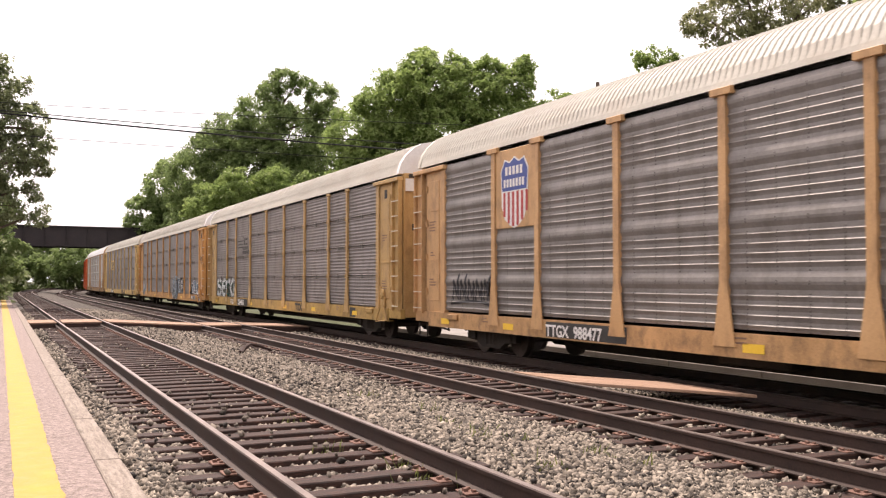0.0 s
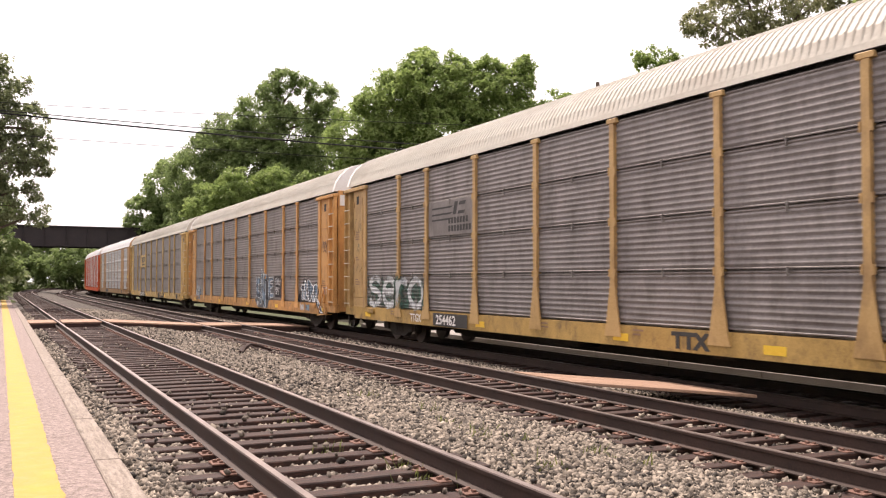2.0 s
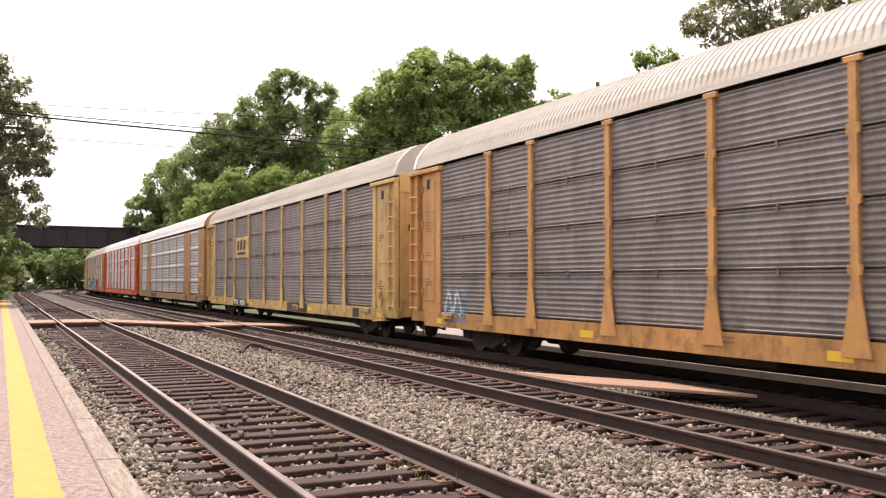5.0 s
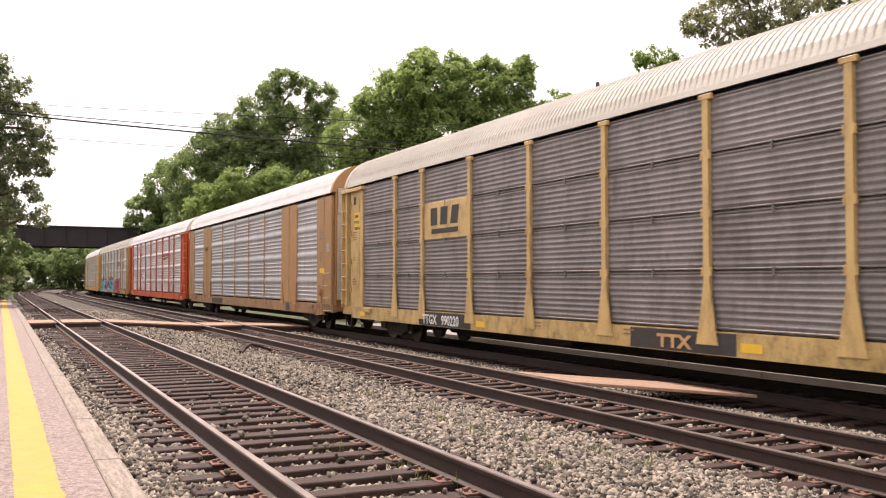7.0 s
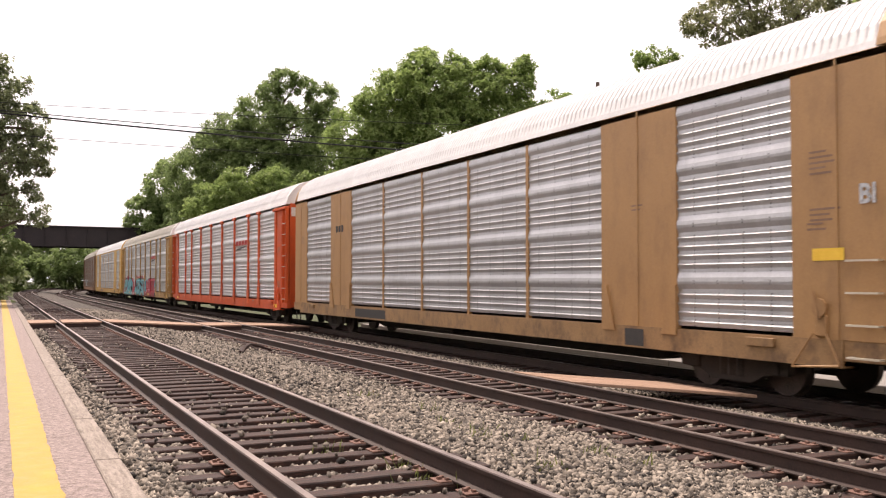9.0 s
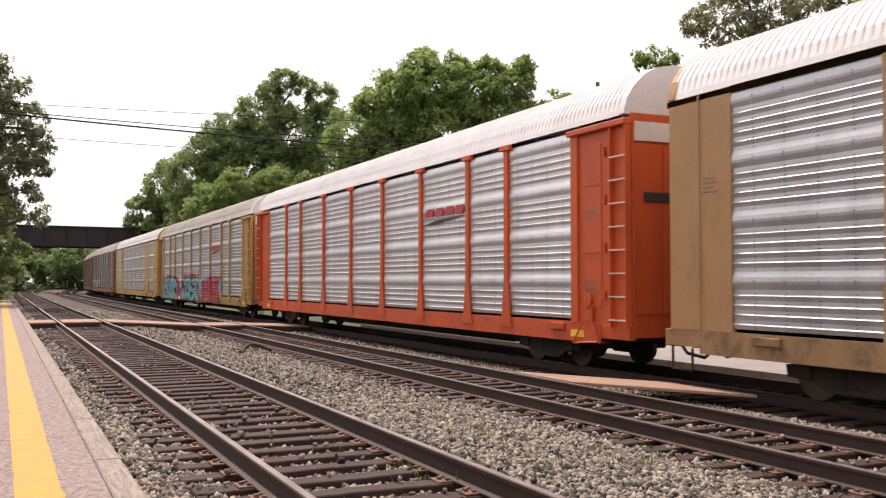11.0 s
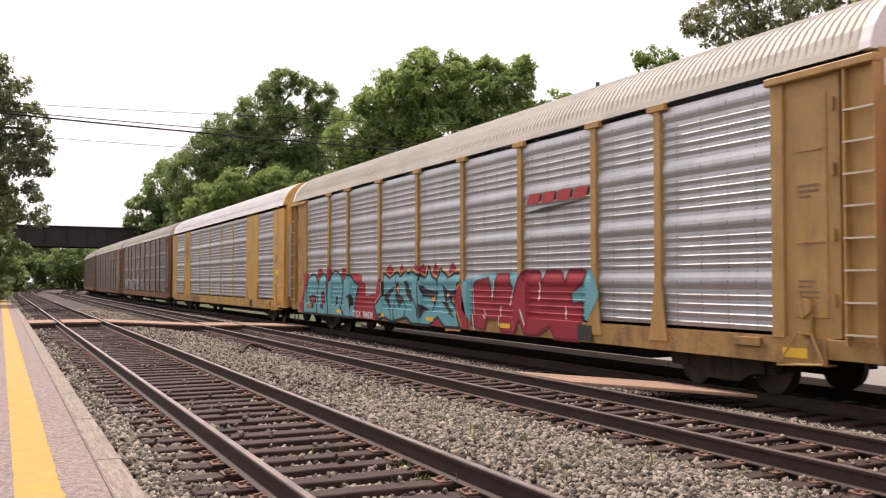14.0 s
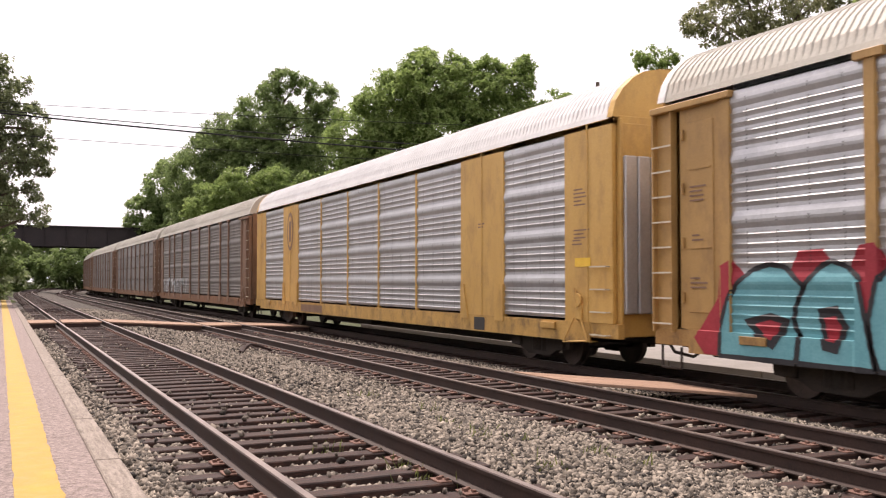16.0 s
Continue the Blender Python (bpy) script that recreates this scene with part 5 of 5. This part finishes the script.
for x0, x1 in ((-26, -9.2), (11.5, 26)):
    b = bmesh.new()
    box(b, x0, x1, -0.3, 9.3, -0.9, 6.62, 0.05)
    put("abutment", mesh_of("abutment", b, M["girder"]), bridge, BR)

# ---------------------------------------------------------------- trees


def clumps(centres, out, size, count, rng, droop=0.35, slim=0.32):
    """Rosettes of pointed leaves about the centres; out is the way each one faces."""
    n = len(centres) * count
    c = np.repeat(centres, count, 0)
    o = np.repeat(out, count, 0)
    way = rng.normal(size=(n, 3)) * 0.75 + o * 0.7
    way[:, 2] -= droop * 0.4
    way /= np.linalg.norm(way, axis=1)[:, None] + 1e-9
    long = size * rng.uniform(0.6, 1.25, (n, 1))
    up = rng.normal(size=(n, 3)) * 0.45 + np.array([0, 0, 1.0])
    wide = np.cross(way, up)
    wide /= np.linalg.norm(wide, axis=1)[:, None] + 1e-9
    a = c + way * long * rng.uniform(0.0, 0.5, (n, 1))
    tip = a + way * long
    tip[:, 2] -= (droop * long[:, 0]) * rng.uniform(0.3, 1.2, n)
    mid = a + way * long * 0.5
    mid[:, 2] += 0.03 * long[:, 0]
    verts = np.stack([a, mid - wide * long * slim, tip, mid + wide * long * slim], 1).reshape(-1, 3)
    idx = np.arange(n)[:, None] * 4
    faces = np.concatenate([idx + np.array([0, 1, 2]), idx + np.array([0, 2, 3])], 1).reshape(-1, 3)
    return verts, faces


def fast_mesh(name, verts, faces, mat):
    me = bpy.data.meshes.new(name)
    nv, nf, k = len(verts), len(faces), faces.shape[1]
    me.vertices.add(nv)
    me.vertices.foreach_set("co", np.ascontiguousarray(verts, dtype=np.float32).ravel())
    me.loops.add(nf * k)
    me.loops.foreach_set("vertex_index", np.ascontiguousarray(faces, dtype=np.int32).ravel())
    me.polygons.add(nf)
    me.polygons.foreach_set("loop_start", np.arange(0, nf * k, k, dtype=np.int32))
    me.materials.append(mat)
    me.update(calc_edges=True)
    me.validate()
    return me


def lobe_points(lobes, per_area, rng, spray=12):
    """Twig ends gathered in small domes over each lobe of a crown, with gaps between the domes."""
    pts, out = [], []
    for x, y, z, r in lobes:
        n = max(int(per_area * r * r / spray), 8)
        v = rng.normal(size=(n, 3))
        v /= np.linalg.norm(v, axis=1)[:, None]
        bump = np.array([noise.noise((q[0] * 2.3 + x, q[1] * 2.3 + y, q[2] * 2.3 + z)) for q in v])
        rad = r * (rng.uniform(0.2, 1.0, n) ** 0.3) * (1.0 + 0.42 * bump)
        mid = np.array([x, y, z]) + v * rad[:, None] * np.array([1, 1, 0.95])
        dome = rng.normal(size=(n, spray, 3)) * np.array([0.24, 0.24, 0.13]) * (0.5 + 0.22 * r)
        dome[:, :, 2] -= 0.35 * (dome[:, :, 0] ** 2 + dome[:, :, 1] ** 2)
        p = (mid[:, None, :] + dome).reshape(-1, 3)
        o = dome * np.array([2.0, 2.0, 1.0]) + v[:, None, :] * 0.5 + np.array([0, 0, 0.35])
        o = o.reshape(-1, 3)
        o /= np.linalg.norm(o, axis=1)[:, None] + 1e-9
        pts.append(p)
        out.append(o)
    return np.concatenate(pts), np.concatenate(out)


def tree(base, lobes, mat, leaf, per_area, seed, label, trunk=0.3, count=7, droop=0.35, slim=0.32):
    rng = np.random.default_rng(seed)
    thing = tagged(new("tree"), label, "tree", "trees along the line")
    thing.location = base
    inv = np.array(base)
    b = bmesh.new()
    top = max(z for _, _, z, _ in lobes)
    r = random.Random(seed)
    mean = Vector((sum(q[0] for q in lobes) / len(lobes) - base[0], sum(q[1] for q in lobes) / len(lobes) - base[1], 0))
    joints = [Vector((0, 0, 0))]
    for k in range(1, 7):
        f = k / 6
        joints.append(Vector((mean.x * f * 0.9 + r.uniform(-0.3, 0.3), mean.y * f * 0.9 + r.uniform(-0.3, 0.3), (top - base[2]) * 0.9 * f)))
    for k in range(6):
        tube(b, joints[k], joints[k + 1], trunk * (1 - k / 6.5), 9, trunk * (1 - (k + 1) / 6.5))
    part("trunk", b, M["bark"], thing, smooth=True)
    for x, y, z, rad in lobes:
        e = Vector((x - base[0], y - base[1], z - base[2]))
        k = min(range(1, 6), key=lambda i: abs(joints[i].z - (e.z - rad * 0.8)))
        b = bmesh.new()
        mid = joints[k].lerp(e, 0.55) + Vector((r.uniform(-0.4, 0.4), r.uniform(-0.4, 0.4), r.uniform(0, 0.5)))
        tube(b, joints[k], mid, trunk * 0.36, 6, trunk * 0.22)
        tube(b, mid, e + Vector((0, 0, rad * 0.4)), trunk * 0.22, 6, trunk * 0.05)
        for j in range(4):
            tube(b, mid.lerp(e, r.uniform(0.2, 0.9)), e + Vector((r.uniform(-1, 1), r.uniform(-1, 1), r.uniform(-0.5, 1))) * rad * 0.75, trunk * 0.10, 5, trunk * 0.03)
        part("limb", b, M["bark"], thing, smooth=True)
    pts, out = lobe_points(lobes, per_area, rng)
    v, f = clumps(pts, out, leaf, count, rng, droop, slim)
    put("crown", fast_mesh("crown", v - inv, f, mat), thing)
    return thing


tree((30.5, 62.0, -0.75), [(24.0, 65.7, 12.2, 2.5), (26.3, 64.6, 14.3, 2.6), (28.5, 63.5, 15.6, 2.75), (31.6, 62.1, 15.0, 2.6), (34.2, 60.9, 16.1, 1.5), (30.1, 62.9, 11.8, 3.7),
                           (26.3, 64.7, 10.6, 3.2), (33.8, 61.1, 12.6, 2.9), (36.7, 59.7, 13.7, 1.5), (24.1, 65.8, 8.6, 2.6), (30.0, 63.0, 7.0, 3.6), (35.5, 60.0, 9.0, 3.2), (28.4, 64.5, 17.6, 1.3), (30.3, 62.8, 17.2, 1.2), (32.6, 61.8, 17.0, 1.1), (26.6, 64.6, 16.4, 1.1), (34.8, 60.6, 17.2, 0.8), (37.6, 59.2, 14.6, 0.7), (24.6, 65.5, 14.4, 1.0)],
     M["leaf_fresh"], 0.23, 290, 1, "tall fresh green tree with drooping compound leaves", 0.38)
tree((26.8, 103.0, -0.75), [(28.0, 101.9, 23.6, 1.5), (29.9, 101.4, 23.4, 1.3), (26.7, 103.0, 21.8, 1.6), (31.9, 100.4, 21.2, 2.0), (32.6, 100.0, 19.6, 1.8), (26.2, 102.9, 19.2, 3.3), (23.4, 104.3, 17.4, 3.2),
                            (21.1, 105.4, 15.5, 3.1), (29.2, 101.7, 17.0, 4.2), (24.8, 103.9, 13.7, 4.8), (19.5, 106.3, 12.4, 3.7), (31.5, 100.7, 14.4, 3.7), (28.2, 102.4, 11.0, 5.0), (21.0, 105.5, 8.5, 4.0)],
     M["leaf_mid"], 0.28, 150, 2, "large dark green tree with a broken crown", 0.45)
tree((24.5, 96.0, -0.75), [(22.0, 97.0, 10.6, 2.6), (25.5, 95.5, 11.0, 2.5), (28.5, 94.0, 10.2, 2.6), (19.3, 98.0, 9.2, 2.3), (24.0, 96.0, 7.5, 3.6), (29.5, 93.5, 7.0, 3.2)],
     M["leaf_fresh"], 0.27, 170, 7, "rounded light green tree below taller ones", 0.28)
tree((24.0, 153.5, -0.75), [(24.1, 153.9, 15.6, 3.8), (21.0, 155.4, 12.6, 3.0), (27.0, 152.6, 12.4, 4.2), (19.4, 156.4, 10.2, 1.9), (25.0, 153.6, 9.6, 4.5), (23.7, 153.9, 19.6, 1.4), (20.5, 155.5, 7.0, 3.5), (29, 151, 16, 3.0)],
     M["leaf_mid"], 0.5, 60, 3, "green tree beside the road bridge", 0.4)
tree((43.5, 45.5, -0.75), [(41.5, 46.2, 18.2, 2.2), (44.0, 45.1, 18.7, 2.0), (46.4, 43.9, 19.2, 1.8), (39.9, 47.0, 17.8, 1.1), (43.0, 45.6, 16.4, 1.9), (48.3, 43.0, 18.9, 1.7), (45.5, 44.5, 15.0, 2.6), (42.0, 46.0, 20.5, 1.8)],
     M["leaf_red"], 0.18, 140, 4, "tall tree with olive and reddish leaves", 0.32, 8, 0.3, 0.4)
tree((37.4, 48.3, -0.75), [(37.3, 48.3, 15.7, 0.95), (36.6, 48.7, 15.3, 0.5), (38.2, 47.9, 15.5, 0.6), (37.6, 48.2, 14.4, 1.0), (37.5, 48.2, 12.5, 1.5)], M["leaf_fresh"], 0.18, 75, 5,
     "slender young tree with small dark leaves", 0.12, 8, 0.3, 0.4)
tree((49.5, 41.0, -0.75), [(49.9, 42.2, 18.4, 1.3), (51.0, 41.0, 17.5, 1.8), (50.0, 41.5, 15.5, 2.2)], M["leaf_fresh"], 0.42, 60, 15, "light green tree behind a taller one", 0.2)
tree((-3.2, 63.8, -0.75), [(-0.2, 63.5, 13.0, 1.5), (1.1, 63.1, 11.2, 1.35), (-1.6, 64.2, 12.2, 2.2), (1.75, 62.9, 9.3, 1.15), (0.0, 63.7, 8.8, 1.8), (1.75, 63.0, 6.9, 0.75), (0.0, 63.8, 6.2, 1.5), (-1.6, 64.4, 8.4, 2.4),
                           (-4.5, 64.5, 11.5, 3.0), (-4.5, 64.5, 7.0, 3.2), (2.3, 62.6, 10.2, 0.7), (2.2, 62.6, 8.4, 0.6), (2.1, 62.7, 5.4, 0.6), (-0.6, 63.6, 14.6, 0.9)],
     M["leaf_dark"], 0.17, 210, 6, "dark olive broadleaf tree by the platform end", 0.34, 8, 0.3, 0.4)
tree((-3.0, 74.0, -0.75), [(-0.6, 74.0, 6.6, 1.7), (0.2, 74.0, 4.4, 1.5), (-1.4, 74.0, 3.0, 1.9), (-2.5, 74.5, 7.0, 2.4), (0.0, 75.0, 2.0, 1.4)], M["leaf_mid"], 0.32, 80, 16, "low leafy tree overhanging the line", 0.2)


def belt(name, lobes, mat, leaf, per_area, seed, label, count=5):
    rng = np.random.default_rng(seed)
    pts, out = lobe_points(lobes, per_area, rng)
    v, f = clumps(pts, out, leaf, count, rng, 0.3, 0.36)
    return tagged(new(name, fast_mesh(name, v, f, mat)), label, "bushes", kind="stuff")


r = random.Random(31)
far = [(3.0, 208.3, 4.6, 2.8), (6.1, 206.9, 4.0, 3.4), (9.7, 205.2, 4.6, 3.6), (12.8, 203.7, 5.1, 3.4), (4.5, 207.5, 6.3, 2.3), (11.3, 204.5, 2.9, 2.8), (15.3, 202.5, 5.7, 3.4)]
far += [(x, 215 + r.uniform(-3, 3), z, 3.6) for x in range(-14, 34, 4) for z in (1.5, 5.5, 9.0)]
belt("far_bushes", far, M["leaf_mid"], 0.5, 40, 41, "sunlit green bushes beyond the bridge")
under = [(x + r.uniform(-1, 1), y, z + r.uniform(-0.6, 0.6), 2.4) for y in range(46, 196, 5) for x, z in ((24, 1.0), (22.5, 3.0))]
belt("trackside_bushes", under, M["leaf_mid"], 0.5, 16, 42, "thick green undergrowth beside the line")
left = [(-9 + r.uniform(-2, 2), y, z, 3.4) for y in range(70, 190, 6) for z in (1.5, 5.5)] + [(-1.5 + r.uniform(-1, 1), y, z, 2.2) for y in range(84, 150, 6) for z in (0.8, 3.6)]
belt("platform_end_bushes", left, M["leaf_dark"], 0.55, 14, 43, "dark overgrown bank past the platform end")
# Added tree rows out of view; the left one cuts low light on cars.
behind = [(-19 + r.uniform(-2, 2), y, z, 4.2) for y in range(-70, 66, 7) for z in (1.5, 4.5)] + [(x, -62 + r.uniform(-2, 2), z, 4.6) for x in range(-14, 44, 7) for z in (2.0, 6.0)]
behind += [(31 + r.uniform(-1, 1), y, z, 4.0) for y in range(-50, 42, 6) for z in (1.5, 5.5)]
belt("woods", behind, M["leaf_dark"], 0.9, 12, 44, "dense trees added out of view around the station to cut low light")

# ---------------------------------------------------------------- pole and cables
pole = tagged(new("utility_pole"), "dark wooden utility pole behind the train", "utility pole")
pole.location = (30.1, 44.06, -0.75)
b = bmesh.new()
tube(b, (0, 0, 0), (0, 0, 13.28), 0.17, 10, 0.11)
part("shaft", b, M["bark"], pole)
b = bmesh.new()
box(b, -0.06, 0.06, -1.1, 1.1, 8.9, 9.02, 0.01)
part("crossarm", b, M["bark"], pole)


def cable(a, c, sag, radius, label):
    n, k = 28, 6
    a, c = Vector(a), Vector(c)
    side = (c - a).cross(Vector((0, 0, 1))).normalized()
    verts, faces = [], []
    for i in range(n + 1):
        p = a.lerp(c, i / n) - Vector((0, 0, sag * 4 * (i / n) * (1 - i / n)))
        for j in range(k):
            w = 2 * math.pi * j / k
            verts.append(p + radius * (math.cos(w) * side + math.sin(w) * Vector((0, 0, 1))))
    for i in range(n):
        for j in range(k):
            faces.append((i * k + j, i * k + (j + 1) % k, (i + 1) * k + (j + 1) % k, (i + 1) * k + j))
    tagged(new("cable", raw("cable", verts, faces, M["cable"], True)), label, "cable", "overhead cables")


FAR_END = (30.1, 44.06)
cable((-14.5, 59.5, 11.75), (*FAR_END, 7.95), 0.35, 0.045, "thick black overhead cable")
cable((-14.5, 59.6, 11.70), (*FAR_END, 8.4), 0.30, 0.026, "thin black overhead cable")
cable((-14.5, 59.7, 11.62), (*FAR_END, 9.9), 0.30, 0.016, "very thin overhead wire")
cable((-14.5, 59.8, 10.35), (*FAR_END, 7.6), 0.35, 0.016, "very thin overhead wire")

# ---------------------------------------------------------------- fallen branch and weeds
branch = tagged(new("fallen_branch"), "dry crooked dark branch lying on the ballast", "branch")
b = bmesh.new()
way = [(5.15, 22.3, -0.27), (5.45, 23.2, -0.20), (5.75, 23.9, -0.17), (6.1, 24.3, -0.24), (6.45, 24.4, -0.37)]
for i in range(4):
    tube(b, way[i], way[i + 1], 0.075 - 0.012 * i, 7, 0.063 - 0.012 * i)
part("stem", b, M["tie"], branch)
b = bmesh.new()
tube(b, way[2], (5.85, 23.3, -0.05 - 0.25), 0.02, 5, 0.008)
part("twig", b, M["tie"], branch)

rng = np.random.default_rng(77)
spots = [(4.9, 9.6), (4.75, 10.1), (5.1, 8.8), (5.4, 8.0), (4.6, 9.0), (3.2, 7.4), (3.3, 7.9), (2.9, 8.8), (5.0, 11.4), (5.6, 7.6), (9.4, 9.6), (4.4, 7.2), (3.55, 6.9), (3.1, 11.0), (4.8, 13.0)]
pts = np.concatenate([np.stack([rng.normal(x, 0.09, 26), rng.normal(y, 0.12, 26), np.full(26, bed_height(x))], 1) for x, y in spots])
n = len(pts)
lean = rng.normal(size=(n, 3)) * 0.35 + np.array([0, 0, 1.0])
tall = rng.uniform(0.05, 0.15, (n, 1))
side = np.stack([rng.normal(size=n), rng.normal(size=n), np.zeros(n)], 1)
side = side / np.linalg.norm(side, axis=1)[:, None] * 0.006
v = np.stack([pts - side, pts + side, pts + lean * tall * 0.6 + side * 0.7, pts + lean * tall + np.array([0.01, 0, -0.01])], 1).reshape(-1, 3)
i = np.arange(n)[:, None] * 4
f = np.concatenate([i + np.array([0, 1, 2]), i + np.array([0, 2, 3])], 1).reshape(-1, 3)
tagged(new("weeds", fast_mesh("weeds", v, f, M["grass"])), "thin dry weeds growing through the ballast", "weeds", kind="stuff")

# ---------------------------------------------------------------- ballast stones
rng = np.random.default_rng(9)


def stones(count, s0, s1, o0, o1, r0, r1, blocky=True):
    s, o = rng.uniform(s0, s1, count), rng.uniform(o0, o1, count)
    keep = np.ones(count, bool)
    lift = np.zeros(count)
    for which in ("near", "middle"):
        centre, z = TRACKS[which]
        ties = np.array(TIE_S[which])
        gap = np.min(np.abs(s[:, None] - ties[None, :]), 1)
        inside = np.abs(o - centre) < 1.28
        chance = rng.random(count)
        clear = 0.02 if which == "near" else 0.04
        edge = (np.abs(o - centre) > 0.95) & inside
        keep &= ~(inside & (gap < 0.135) & (chance > np.where(edge & (which == "middle"), 0.03, clear)))
        keep &= ~(np.abs(np.abs(o - centre) - RAIL_GAUGE / 2) < 0.085)
        keep &= ~((np.abs(o - centre) < 1.0) & (rng.random(count) > (0.45 if which == "near" else 0.3)))
        lift = np.where(inside & (gap < 0.135), 0.075, np.where(inside, -0.014, lift))
    s, o, lift = s[keep], o[keep], lift[keep]
    z = np.interp(o, [p[0] for p in BED], [p[1] for p in BED]) + lift + rng.uniform(-0.005, 0.03, len(s))
    n = len(s)
    rad = rng.uniform(r0, r1, (n, 1, 1)) * rng.uniform(0.65, 1.25, (n, 1, 3))
    if blocky:
        base = np.array([(a, b, c) for a in (-1, 1) for b in (-1, 1) for c in (-1, 1)], float) * 0.68
        tri = np.array([(0, 1, 3), (0, 3, 2), (4, 6, 7), (4, 7, 5), (0, 4, 5), (0, 5, 1), (2, 3, 7), (2, 7, 6), (0, 2, 6), (0, 6, 4), (1, 5, 7), (1, 7, 3)])
    else:
        base = np.array([(1, 0, 0), (0, 1, 0), (-1, 0, 0), (0, -1, 0), (0.15, 0.1, 1), (-0.1, 0.1, -1)], float)
        tri = np.array([(0, 1, 4), (1, 2, 4), (2, 3, 4), (3, 0, 4), (1, 0, 5), (2, 1, 5), (3, 2, 5), (0, 3, 5)])
    k = len(base)
    v = base[None] * rad * rng.uniform(0.75, 1.2, (n, k, 1)) + rng.normal(size=(n, k, 3)) * rad * 0.2
    q = rng.normal(size=(n, 4))
    q /= np.linalg.norm(q, axis=1)[:, None]
    w, x, y, h = q.T
    rot = np.stack([1 - 2 * (y * y + h * h), 2 * (x * y - h * w), 2 * (x * h + y * w), 2 * (x * y + h * w), 1 - 2 * (x * x + h * h), 2 * (y * h - x * w),
                    2 * (x * h - y * w), 2 * (y * h + x * w), 1 - 2 * (x * x + y * y)], 1).reshape(n, 3, 3)
    v = np.einsum("nij,nkj->nki", rot, v) + np.stack([o, s, z], 1)[:, None, :]
    f = (np.arange(n)[:, None, None] * k + tri[None]).reshape(-1, 3)
    return v.reshape(-1, 3), f


layers = [stones(78000, 5.2, 13.0, 0.92, 10.2, 0.016, 0.036), stones(48000, 13.0, 26.0, 0.92, 10.6, 0.019, 0.040, False), stones(30000, 26.0, 60.0, 0.92, 10.8, 0.028, 0.052, False),
          stones(2600, 5.0, 26.0, 0.92, 10.2, 0.034, 0.052), stones(10000, -28.0, 5.2, 0.92, 10.2, 0.030, 0.055, False)]
base, vs, fs = 0, [], []
for v, f in layers:
    vs.append(v)
    fs.append(f + base)
    base += len(v)
tagged(new("ballast_stones", fast_mesh("ballast_stones", np.concatenate(vs), np.concatenate(fs), M["ballast"])), "loose grey and buff crushed stones between the rails", "ballast", kind="stuff")

motions()
